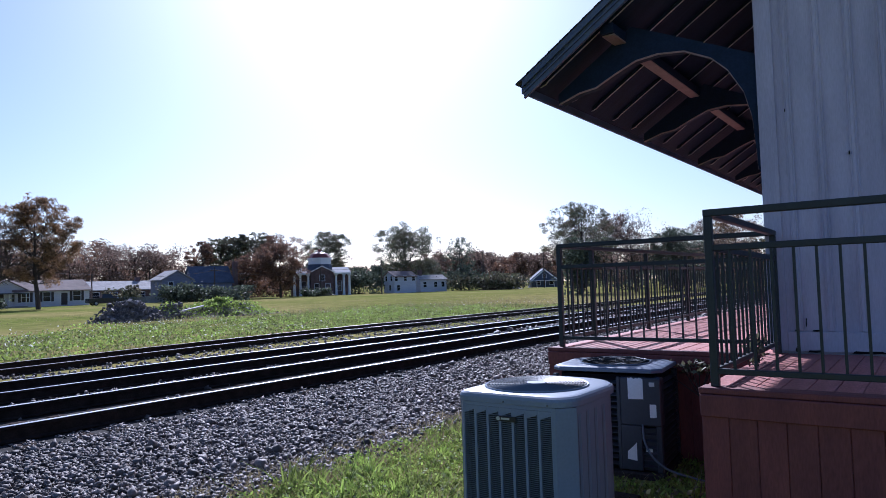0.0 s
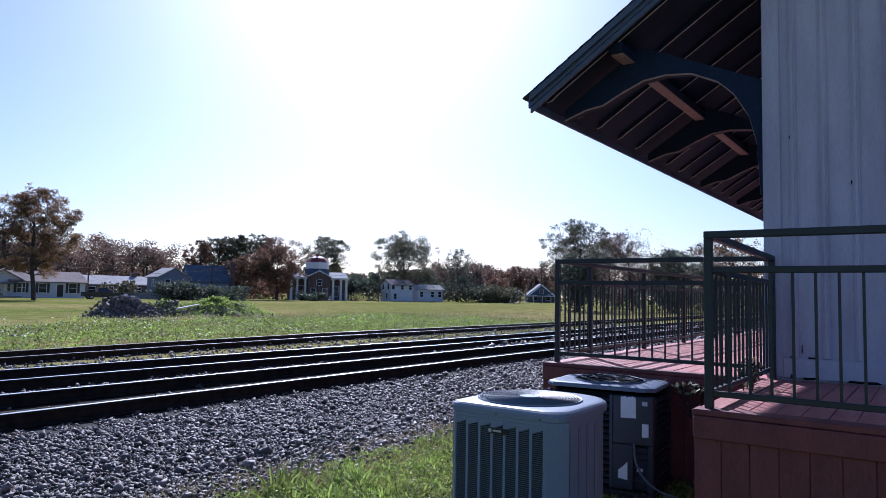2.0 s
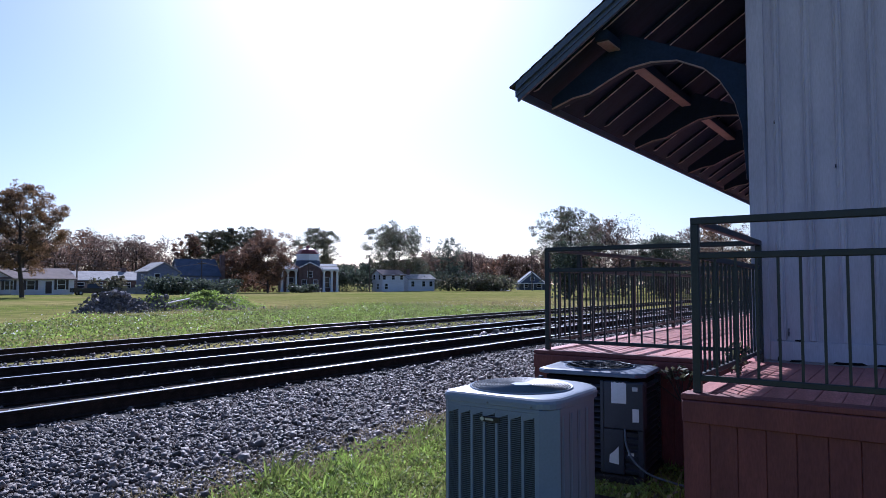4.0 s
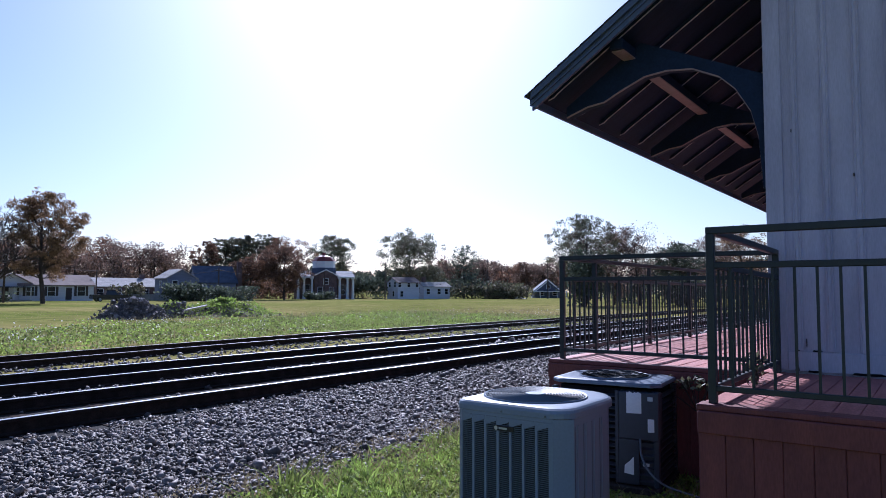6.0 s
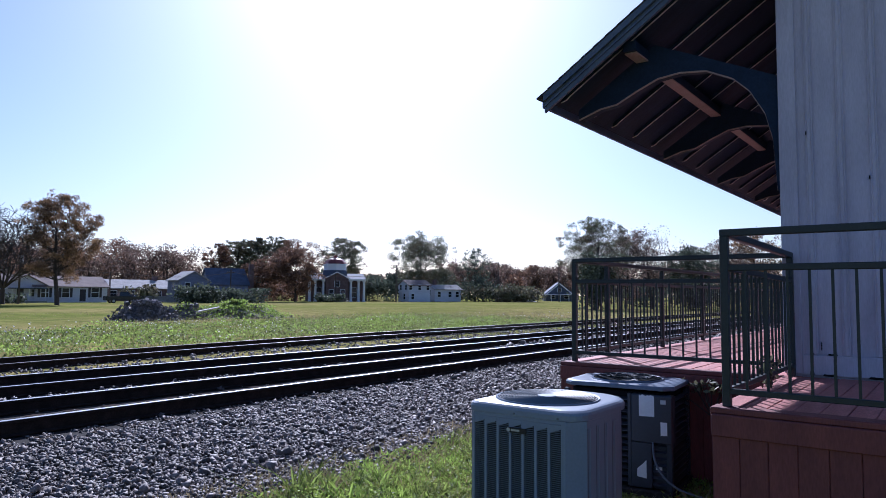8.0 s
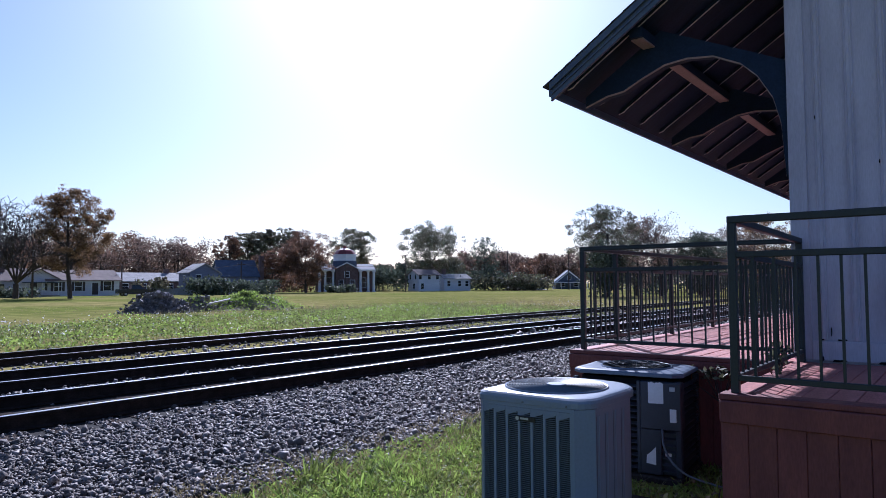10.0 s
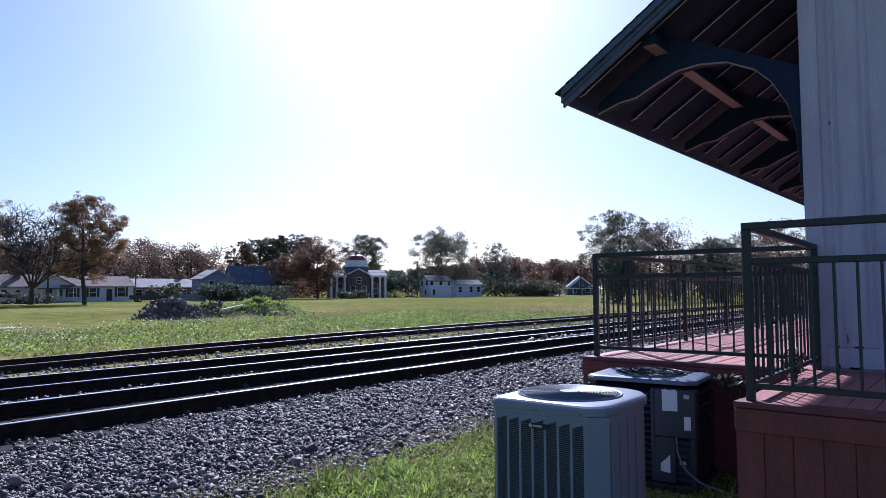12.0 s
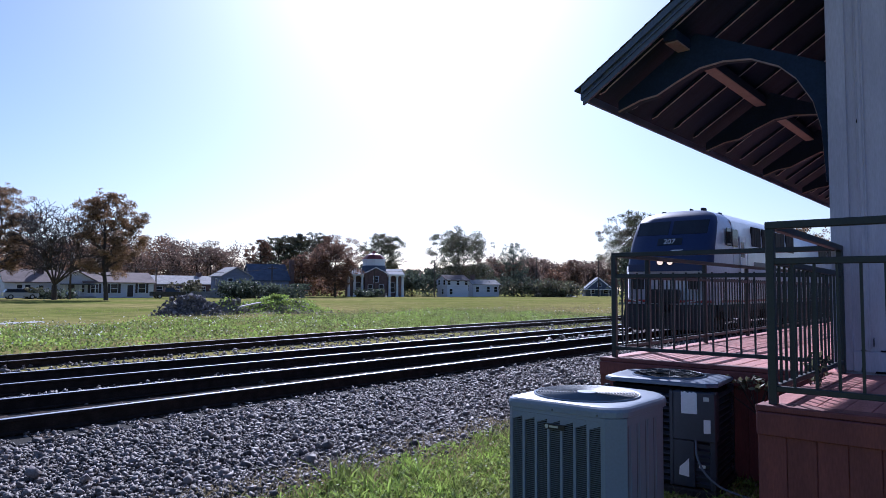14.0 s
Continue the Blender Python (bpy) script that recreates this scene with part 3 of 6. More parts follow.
    part("back_shell", prism(bmesh.new(), [(hx - 0.001, hy - 0.31), (hx - 0.30 * 0.3, hy - 0.30 * 0.3), (hx - 0.31, hy - 0.001), (-hx + 0.31, hy - 0.001), (-hx + 0.09, hy - 0.09), (-hx + 0.001, hy - 0.31), (-hx + 0.02, hy - 0.31), (-hx + 0.10, hy - 0.11), (-hx + 0.31, hy - 0.02), (hx - 0.31, hy - 0.02), (hx - 0.10, hy - 0.11), (hx - 0.02, hy - 0.31)], lambda u, v, s: (u, v, 0.055 + (top - 0.14) * s)), M["ac_light"], a, "pale grey rounded back")
    b = part("badge", boxed(-0.115, 0.045, -hy - 0.010, -hy - 0.002, 0.715, 0.752, 0.003), M["badge"], a, "small dark maker's plate")
    part("badge_mark", tube(bmesh.new(), (-0.092, -hy - 0.013, 0.734), (-0.092, -hy - 0.010, 0.734), 0.014, n=14), M["badge_mark"], b)
    part("badge_bar", boxed(-0.07, -0.005, -hy - 0.0125, -hy - 0.0102, 0.728, 0.741), M["badge_mark"], b)
    for u in (-0.05, 0.28):
        part("screw", tube(bmesh.new(), (u, -hy - 0.012, top - 0.055), (u, -hy - 0.006, top - 0.055), 0.007, n=8), M["fan_grey"], a)


def condenser_dark():
    cx, cy, hx, hy, top = -2.445, 5.985, 0.465, 0.35, 0.905
    a = empty("air_conditioner", (cx, cy, 0), 6.0, label="older dark grey condenser with torn paper labels beside the deck", category="air conditioner", group="condenser units")
    part("pad", boxed(-0.48, 0.48, -0.40, 0.36, -0.03, 0.05, 0.01), M["gravel_bed"], a, "concrete pad")
    part("coil", stack([outline_ring(hx - 0.05, hy - 0.05, 0.05, 0.055), outline_ring(hx - 0.05, hy - 0.05, 0.05, top - 0.07)]), M["ac_slot"], a, "dark coil")
    part("top_cap", stack([outline_ring(hx, hy, 0.07, top - 0.046), outline_ring(hx + 0.008, hy + 0.008, 0.075, top - 0.042), outline_ring(hx + 0.008, hy + 0.008, 0.075, top - 0.022), outline_ring(hx + 0.002, hy + 0.002, 0.08, top - 0.010), outline_ring(hx - 0.02, hy - 0.02, 0.09, top - 0.003), outline_ring(hx - 0.06, hy - 0.06, 0.11, top)]), M["ac_top"], a, "pale grey steel top")
    # the opening's shade is a dark disc laid on the closed cap
    part("fan_well", disc_bm(bmesh.new(), 0.30, top + 0.0005, top + 0.002), M["ac_slot"], a, "flat dark round disc for the shaded fan well")
    part("rim", ring_bm(bmesh.new(), 0.305, top + 0.002, 0.012), M["ac_top"], a)
    fan = bmesh.new()
    for k in range(3):
        t0 = 2.1 * k + 0.4
        vs = [fan.verts.new((r * math.cos(t0 + da), r * math.sin(t0 + da), top + 0.004 + h)) for r, da, h in ((0.05, 0, 0.0), (0.26, 0.1, 0.002), (0.28, 0.75, 0.012), (0.06, 0.7, 0.01))]
        fan.faces.new(vs)
    bmesh.ops.solidify(fan, geom=fan.faces[:], thickness=0.003)
    part("fan", fan, M["fan_grey"], a, "metal fan blades")
    g = bmesh.new()
    for k in range(40):
        t = 2 * math.pi * k / 40
        tube(g, (0.055 * math.cos(t), 0.055 * math.sin(t), top + 0.042), (0.15 * math.cos(t), 0.15 * math.sin(t), top + 0.038), 0.0028, n=4)
        if k % 2 == 0:
            tube(g, (0.15 * math.cos(t), 0.15 * math.sin(t), top + 0.038), (0.30 * math.cos(t), 0.30 * math.sin(t), top + 0.008), 0.0025, n=4)
    for r, z in ((0.055, 0.042), (0.1, 0.041), (0.15, 0.038), (0.25, 0.026)):
        ring_bm(g, r, top + z, 0.003, 30, 4)
    part("fan_guard", g, M["wire"], a, "domed black wire guard")
    part("hub", disc_bm(bmesh.new(), 0.05, top + 0.03, top + 0.044, 20), M["ac_dark"], a)
    # slatted sides, corner posts
    for sx in (-1, 1):
        for sy in (-1, 1):
            part("corner_post", boxed(min(sx * hx, sx * (hx - 0.05)), max(sx * hx, sx * (hx - 0.05)), min(sy * hy, sy * (hy - 0.05)), max(sy * hy, sy * (hy - 0.05)), 0.05, top - 0.075, 0.008), M["ac_dark"], a)
    z = 0.09
    while z < top - 0.1:
        for nm, m4, hw in (("front_slat", pose(0, -hy, 0), hx), ("side_slat", pose(hx, 0, 0, 0, 0, 90), hy), ("side_slat", pose(-hx, 0, 0, 0, 0, -90), hy)):
            bm = prism(bmesh.new(), [(0.0, 0.0), (0.035, 0.018), (0.037, 0.023), (0.0, 0.006)], lambda u, v, s: (-hw + 0.05 + (2 * hw - 0.1) * s, u + 0.002, z + v))
            bm.transform(m4)
            part(nm, bm, M["ac_dark"], a)
        z += 0.052
    part("front_rib", boxed(0.10, 0.13, -hy - 0.004, -hy + 0.02, 0.06, top - 0.08, 0.004), M["ac_dark"], a)
    box_p = part("control_box", boxed(0.13, hx + 0.004, -hy - 0.012, -hy + 0.10, 0.43, top - 0.08, 0.01), M["ac_dark"], a, "dark control cover")
    part("lower_panel", boxed(0.13, 0.30, -hy - 0.006, -hy + 0.02, 0.06, 0.428, 0.004), M["ac_dark"], a)

    def sheet(nm, x0, x1, z0, z1, torn):
        n = 9
        pts = [(x0, z0), (x1, z0 + 0.004)] + [(x1 - (x1 - x0) * i / n, z1 + (torn * ((i * 37) % 5 - 2) / 2)) for i in range(n + 1)]
        bm = prism(bmesh.new(), pts, lambda u, v, s: (u, -hy - 0.0125 - 0.0015 * s, v))
        part(nm, bm, M["paper"], box_p, "torn white paper label")
    sheet("label_sheet", 0.20, 0.325, 0.645, 0.82, 0.007)
    sheet("label_tag", 0.375, 0.428, 0.50, 0.61, 0.0)
    bm = prism(bmesh.new(), [(0.175, 0.15), (0.255, 0.14), (0.255, 0.29), (0.22, 0.25), (0.18, 0.215)], lambda u, v, s: (u, -hy - 0.0065 - 0.0015 * s, v))
    part("label_scrap", bm, M["paper"], a, "torn white paper scrap")
    bm = prism(bmesh.new(), [(0.32, 0.205), (0.37, 0.185), (0.375, 0.235), (0.345, 0.265), (0.325, 0.255)], lambda u, v, s: (u, -hy + 0.030 - 0.0015 * s, v))
    part("label_scrap", bm, M["paper"], a, "torn white paper scrap")
    part("lower_recess_panel", boxed(0.30, hx - 0.05, -hy + 0.031, -hy + 0.04, 0.06, 0.428), M["ac_dark"], a)
    part("maker_plate", boxed(0.375, 0.42, -hy - 0.0165, -hy - 0.0125, top - 0.15, top - 0.115, 0.002), M["badge_mark"], box_p, "small pale maker's plate")


condenser_light()
condenser_dark()


def hose(name, label, pts, r, mat):
    cu = bpy.data.curves.new(name, "CURVE")
    cu.dimensions, cu.bevel_depth, cu.bevel_resolution = "3D", r, 2
    s = cu.splines.new("BEZIER")
    s.bezier_points.add(len(pts) - 1)
    for b, p in zip(s.bezier_points, pts):
        b.co, b.handle_left_type, b.handle_right_type = p, "AUTO", "AUTO"
    ob = new(name, cu)
    cu.materials.append(mat)
    return tagged(ob, label, "cable")


hose("conduit", "thin grey flexible conduit sagging from condenser to deck", [(-2.10, 5.66, 0.44), (-2.05, 5.58, 0.30), (-1.9, 5.50, 0.17), (-1.65, 5.48, 0.11), (-1.45, 5.5, 0.09), (-1.25, 5.5, 0.10)], 0.009, M["ac_fin"])


# ---------------------------------------------------------------- trees
def leaf_mesh(name, centres, size, mat, parent, label, rng, quad=True):
    """Many small bent leaves as one mesh of kind stuff."""
    c = np.asarray(centres)
    n = len(c)
    d1 = rng.normal(size=(n, 3))
    d1 /= np.linalg.norm(d1, axis=1)[:, None]
    d2 = np.cross(d1, rng.normal(size=(n, 3)))
    d2 /= np.linalg.norm(d2, axis=1)[:, None]
    s = size * rng.uniform(0.55, 1.35, size=(n, 1))
    a, b = d1 * s, d2 * s * 0.62
    v = np.stack([c - a, c + b * 0.9, c + a, c - b], axis=1).reshape(-1, 3)
    me = bpy.data.meshes.new(name)
    me.vertices.add(4 * n)
    me.vertices.foreach_set("co", v.ravel())
    me.loops.add(4 * n)
    me.loops.foreach_set("vertex_index", np.arange(4 * n))
    me.polygons.add(n)
    me.polygons.foreach_set("loop_start", np.arange(0, 4 * n, 4))
    me.polygons.foreach_set("loop_total", np.full(n, 4))
    me.update()
    me.materials.append(mat)
    ob = new(name, me)
    ob.parent = parent
    return tagged(ob, label)


def tree(label, place, height, spread, leaf_mat, leaves, rng_seed, leaf=0.28, low=0.2, bare=False):
    """A tapered trunk with limbs all the way up, each forking twice; leaves gather round the twigs, so the crown has gaps."""
    r = random.Random(rng_seed)
    g = np.random.default_rng(rng_seed)
    t = empty("tree", place, r.uniform(0, 360), label=label, category="tree")
    bm, stem = bmesh.new(), bmesh.new()
    tips = []
    rad = height * 0.021

    def limb(p, d, length, radius, level):
        q = p
        n = 3 if level < 2 else 2
        for i in range(n):
            d = (d + Vector((r.gauss(0, 0.13), r.gauss(0, 0.13), r.gauss(0.09, 0.08)))).normalized()
            q2 = q + d * length / n
            ra, rb = radius * (1 - 0.75 * i / n), radius * (1 - 0.75 * (i + 1) / n)
            tube(bm, q, q2, max(ra, 0.038 if bare else 0.02), max(rb, 0.03 if bare else 0.015), 6 if level < 1 else 4, False)
            if level < 2 or (bare and level < 3):
                for s_ in range(2 if bare else 1 + (r.random() < 0.6)):
                    side = d.cross(Vector((r.gauss(0, 1), r.gauss(0, 1), r.gauss(0, 1)))).normalized()
                    limb(q2, (side * 0.8 + d * 0.75).normalized(), length * r.uniform(0.42, 0.62), rb * 0.7, level + 1)
            if level >= 1:
                tips.append(q2)
            q = q2
        tips.append(q)
    p, d, n = Vector((0, 0, -0.15)), Vector((0, 0, 1)), 11
    if bare:
        tube(stem, p, Vector((0, 0, height * 0.16)), rad * 1.3, rad * 1.1, 8, False)
        p = Vector((0, 0, height * 0.16))
        for k in range(12):
            az = 2 * math.pi * k / 12 + r.uniform(-0.3, 0.3)
            lean_ = r.uniform(0.2, 1.05)
            limb(p, Vector((lean_ * math.cos(az), lean_ * math.sin(az), 1)).normalized(), height * r.uniform(0.45, 0.60), rad * 0.5, 0)
    for i in range(0 if bare else n):
        d = (d + Vector((r.gauss(0, 0.05), r.gauss(0, 0.05), 0.25))).normalized()
        q = p + d * height * 0.86 / n
        h = (i + 1) / n
        tube(bm, p, q, rad * (1 - 0.82 * i / n), rad * (1 - 0.82 * h), 8, False)
        if h > low:
            f = (h - low) / (1 - low)
            reach = spread * 0.5 * (0.55 + 0.95 * f) if f < 0.42 else spread * 0.5 * (1.15 - 0.75 * (f - 0.42) / 0.58)
            for k in range(3 if f < 0.75 else 2):
                az = r.uniform(0, 2 * math.pi)
                dv = Vector((math.cos(az), math.sin(az), r.uniform(0.05, 0.45) + 0.75 * f)).normalized()
                limb(q, dv, reach * r.uniform(0.6, 0.95), rad * (1 - 0.8 * h) * 0.45, 0)
        p = q
    tips.append(p)
    pts = np.array([tuple(v) for v in tips])
    k = height / pts[:, 2].max()
    bm.transform(Matrix.Diagonal((1, 1, k, 1)))
    pts = pts * np.array([1, 1, k])
    # draw stray limbs back into a rounded crown
    mid = np.array([0, 0, height * (0.55 + 0.42 * low)])
    half = np.array([spread * 0.5, spread * 0.5, height * (0.46 - 0.42 * low)])

    def drawn_in(a):
        o = (a - mid) / half
        rho = np.linalg.norm(o)
        return a if rho < 0.9 or a[2] < mid[2] - half[2] * 0.8 else mid + o * half * (0.9 + 0.25 * (rho - 0.9)) / rho
    if not bare:
        for v in bm.verts:
            v.co = Vector(drawn_in(np.array(v.co)))
        pts = np.array([drawn_in(a) for a in pts])
        # leafy twig ends between the limbs, thicker towards the outside
        o = g.normal(size=(420, 3))
        o = o / np.linalg.norm(o, axis=1)[:, None] * g.uniform(0.25, 0.96, (len(o), 1)) ** 0.7
        pts = np.concatenate([pts, mid + o * half])
    if bare:
        stem.transform(Matrix.Diagonal((1, 1, k, 1)))
        part("trunk", stem, M["bark"], t)
        part("branchwork", bm, M["bark"], t, "bare grey-brown limbs and twigs")["kind"] = "stuff"
    else:
        stem.free()
        part("trunk", bm, M["bark"], t, "grey-brown trunk and limbs")
    if not bare:
        wt = np.hypot(pts[:, 0], pts[:, 1]) / spread + 0.10
        wt[-420:] += 0.6
        some = g.choice(len(pts), min(len(pts), 380), replace=False, p=wt / wt.sum())
        size = g.uniform(0.035, 0.085, len(some)) * spread
        idx = g.choice(len(some), leaves, p=size ** 2 / (size ** 2).sum())
        ball = g.normal(size=(leaves, 3))
        ball *= (g.random(leaves) ** 0.45 / np.linalg.norm(ball, axis=1))[:, None]
        c = pts[some][idx] + ball * size[idx][:, None] * np.array([1.0, 1.0, 0.62])
        c[:, 2] = np.maximum(c[:, 2], height * 0.1)
        leaf_mesh("crown", c, leaf, leaf_mat, t, "", g)["kind"] = "stuff"
    return t


LEAF = dict(
    rust=material("rust_leaf", (0.26, 0.145, 0.085), 0.7, vary=0.3, scale=0.5, fine=3, bump=0, each=0.6, translucent=0.45, second=(0.13, 0.08, 0.06)),
    amber=material("amber_leaf", (0.30, 0.185, 0.095), 0.7, vary=0.3, scale=0.5, fine=3, bump=0, each=0.6, translucent=0.5, second=(0.19, 0.125, 0.08)),
    brown=material("brown_leaf", (0.22, 0.15, 0.115), 0.7, vary=0.3, scale=0.5, fine=3, bump=0, each=0.6, translucent=0.48),
    green=material("green_leaf", (0.125, 0.14, 0.075), 0.65, vary=0.3, scale=0.5, fine=3, bump=0, each=0.6, translucent=0.35, second=(0.13, 0.105, 0.07)),
    dark=material("dark_green_leaf", (0.095, 0.115, 0.08), 0.65, vary=0.3, scale=0.5, fine=3, bump=0, each=0.5, translucent=0.5),
)
# bearing, distance, height, spread, leaf kind, leaves, label, bare, low
TREES = [
    (66.4, 108, 16.4, 9.2, "amber", 9000, "tall tree with thinning amber autumn leaves by the white houses", False, 0.24),
    (69.8, 114, 15.6, 10.5, "brown", 0, "spreading leafless tree beside a white house", True, 0.18),
    (73.3, 118, 17.8, 9.0, "amber", 7000, "large tree with golden-brown autumn leaves", False, 0.22),
    (49.2, 150, 14.0, 12.0, "rust", 6500, "dense red-brown tree before the church", False, 0.10),
    (51.9, 152, 10.0, 8.0, "rust", 3500, "smaller russet tree beside the street", False, 0.14),
    (38.9, 185, 19.5, 16.5, "green", 6000, "broad oak with dark brown leaves behind the white houses", False, 0.2),
    (45.3, 205, 19.0, 13.0, "green", 3500, "thin tall tree behind the church", False, 0.3),
    (34.4, 190, 15.5, 8.0, "dark", 900, "slender half-bare tree beyond the field", False, 0.2),
    (53.9, 210, 18.5, 10.0, "green", 3500, "tall pine-like tree behind the blue house", False, 0.35),
    (52.6, 215, 20.0, 9.0, "green", 3500, "tall pine-like tree behind the blue house", False, 0.35),
    (51.0, 215, 20.0, 10.0, "green", 3500, "tall pine-like tree behind the blue house", False, 0.35),
    (55.3, 200, 16.5, 7.0, "rust", 2500, "russet tree behind the blue house", False, 0.2),
    (24.6, 92, 12.6, 8.5, "green", 6500, "leafy green tree across the tracks", False, 0.18),
    (22.2, 100, 11.5, 9.0, "brown", 2500, "tree with few brown leaves across the tracks", False, 0.18),
    (20.2, 98, 12.0, 9.0, "brown", 500, "nearly bare tree across the tracks", False, 0.16),
    (17.4, 104, 9.5, 8.0, "dark", 4500, "dense dark green tree across the tracks", False, 0.1),
    (14.8, 110, 11.0, 9.0, "brown", 1200, "nearly bare tree across the tracks", False, 0.16),
    (12.4, 112, 12.5, 9.0, "amber", 2500, "autumn tree with amber leaves across the tracks", False, 0.16),
]
for i, (b, d, h, sp, kind, n, lab, bare, low) in enumerate(TREES):
    tree(lab, bearing(b, d, FIELD_Z), h * 0.97, sp * 1.2, LEAF[kind], int(n * 3.9), 100 + i, leaf=0.0008 * d + 0.02, low=low, bare=bare)


def woods(name, label, b0, b1, d0, d1, h0, h1, kinds, count, seed):
    """A far belt of trees, uncountable, in one object a kind."""
    g = np.random.default_rng(seed)
    r = random.Random(seed)
    bm = bmesh.new()
    leaves = {k: [] for k in kinds}
    for i in range(count):
        p = bearing(b0 + (b1 - b0) * (i + r.random()) / count, r.uniform(d0, d1), FIELD_Z)
        h = r.uniform(h0, h1)
        tube(bm, p, p + Vector((0, 0, h * 0.55)), h * 0.015, h * 0.008, 5, False)
        n = 1330
        lobes = np.clip(g.normal(size=(9, 3)), -1.35, 1.2) * np.array([h * 0.17, h * 0.17, h * 0.20]) + np.array([p.x, p.y, p.z + h * 0.52])
        for L in lobes:
            tube(bm, p + Vector((0, 0, h * 0.4)), Vector(L), h * 0.006, h * 0.002, 3, False)
        ball = g.normal(size=(n, 3))
        ball *= (g.random(n) ** 0.45 / np.linalg.norm(ball, axis=1))[:, None]
        pick = g.integers(0, 9, n)
        c = lobes[pick] + ball * (g.uniform(0.10, 0.19, 9)[pick] * h)[:, None] * np.array([1, 1, 0.75])
        c[:, 2] = np.maximum(c[:, 2], 0.3)
        leaves[r.choice(kinds)].append(c)
    e = empty(name, label=label, category="woods", kind="stuff")
    part("trunks", bm, M["bark"], e)["kind"] = "stuff"
    for k, v in leaves.items():
        if v:
            leaf_mesh("crowns", np.concatenate(v), 0.00115 * (d0 + d1) / 2 + 0.02, LEAF[k], e, "", g)["kind"] = "stuff"


woods("far_woods", "belt of brown autumn woods behind the houses", 57.0, 76.0, 170, 215, 13, 18, ("brown", "brown", "rust"), 60, 5)
woods("far_woods", "russet autumn woods on the horizon", 24.0, 36.5, 300, 350, 15, 21, ("rust", "brown", "brown"), 48, 6)
woods("far_woods", "brown and green woods behind the church and houses", 36.0, 57.0, 235, 290, 9, 14, ("brown", "green", "dark"), 72, 7)
woods("far_woods", "brown woods across the tracks", 4.0, 24.5, 130, 190, 8, 12, ("brown", "dark", "brown"), 46, 8)


# ---------------------------------------------------------------- loose stone, grass and weeds
def cloud(name, verts, face_rows, mat, label, category):
    """One object from n like pieces: verts (n, k, 3), faces given for the first piece."""
    n, k, _ = verts.shape
    loops, starts, totals, pos = [], [], [], 0
    base = np.arange(n)[:, None] * k
    chunks = []
    for f in face_rows:
        chunks.append(base + np.array(f)[None, :])
    per = sum(len(f) for f in face_rows)
    li = np.concatenate(chunks, axis=1).ravel()
    st = []
    for f in face_rows:
        st.append(pos)
        pos += len(f)
    starts = (np.arange(n)[:, None] * per + np.array(st)[None, :]).ravel()
    totals = np.tile([len(f) for f in face_rows], n)
    me = bpy.data.meshes.new(name)
    me.vertices.add(n * k)
    me.vertices.foreach_set("co", verts.reshape(-1))
    me.loops.add(len(li))
    me.loops.foreach_set("vertex_index", li)
    me.polygons.add(len(starts))
    me.polygons.foreach_set("loop_start", starts)
    me.polygons.foreach_set("loop_total", totals)
    me.update()
    me.shade_flat()
    me.materials.append(mat)
    return tagged(new(name, me), label, category, kind="stuff")


CUBE = np.array([(x, y, z) for x in (-1, 1) for y in (-1, 1) for z in (-1, 1)], float)
CUBE_F = [(0, 1, 3, 2), (4, 6, 7, 5), (0, 4, 5, 1), (2, 3, 7, 6), (0, 2, 6, 4), (1, 5, 7, 3)]


OCT = np.array([(1, 0, 0), (-1, 0, 0), (0, 1, 0), (0, -1, 0), (0, 0, 1), (0, 0, -1)], float)
OCT_F = [(0, 2, 4), (2, 1, 4), (1, 3, 4), (3, 0, 4), (2, 0, 5), (1, 2, 5), (3, 1, 5), (0, 3, 5)]


def turned(g, n):
    q = g.normal(size=(n, 4))
    q /= np.linalg.norm(q, axis=1)[:, None]
    w, x, y, z = q.T
    return np.stack([1 - 2 * (y * y + z * z), 2 * (x * y - z * w), 2 * (x * z + y * w), 2 * (x * y + z * w), 1 - 2 * (x * x + z * z), 2 * (y * z - x * w), 2 * (x * z - y * w), 2 * (y * z + x * w), 1 - 2 * (x * x + y * y)], axis=1).reshape(n, 3, 3)


def stones(name, label, x0, x1, y0, y1, per_m2, size, seed, height, ragged=0.0, mat=None, keep=None):
    g = np.random.default_rng(seed)
    n = int((x1 - x0) * (y1 - y0) * per_m2)
    x, y = g.uniform(x0, x1, n), g.uniform(y0, y1, n)
    if ragged:
        x = x + ragged * (g.random(n) ** 3)
    if keep is not None:
        ok = keep(x, y)
        x, y = x[ok], y[ok]
        n = len(x)
    s = size * np.exp(g.normal(0, 0.32, n))
    v = (OCT[None] + g.normal(0, 0.15, size=(n, 6, 3))) * g.uniform(0.7, 1.25, size=(n, 1, 3)) * 1.2
    v = np.einsum("nij,nkj->nki", turned(g, n), v * s[:, None, None])
    z = np.array([height(a) for a in x]) + s * g.uniform(0.0, 1.3, n)
    v[:, :, 2] *= 0.88
    v += np.stack([x, y, z], axis=1)[:, None]
    cloud(name, v, OCT_F, mat or M["stone"], label, "gravel").data.shade_smooth()


stones("ballast_stones", "grey crushed stone filling the spaces between tie ends", -8.30, -7.70, 0.6, 20.0, 800, 0.0165, 19, lambda x: bed_height(x) - 0.012, keep=lambda x, y: np.abs((y + 6.25) % 0.5 - 0.25) < 0.155)
stones("ballast_stones", "grey crushed-stone ballast beside the main track", -7.84, -4.80, 0.6, 9.0, 1560, 0.0178, 11, lambda x: max(bed_height(x), -0.006), ragged=0.35)
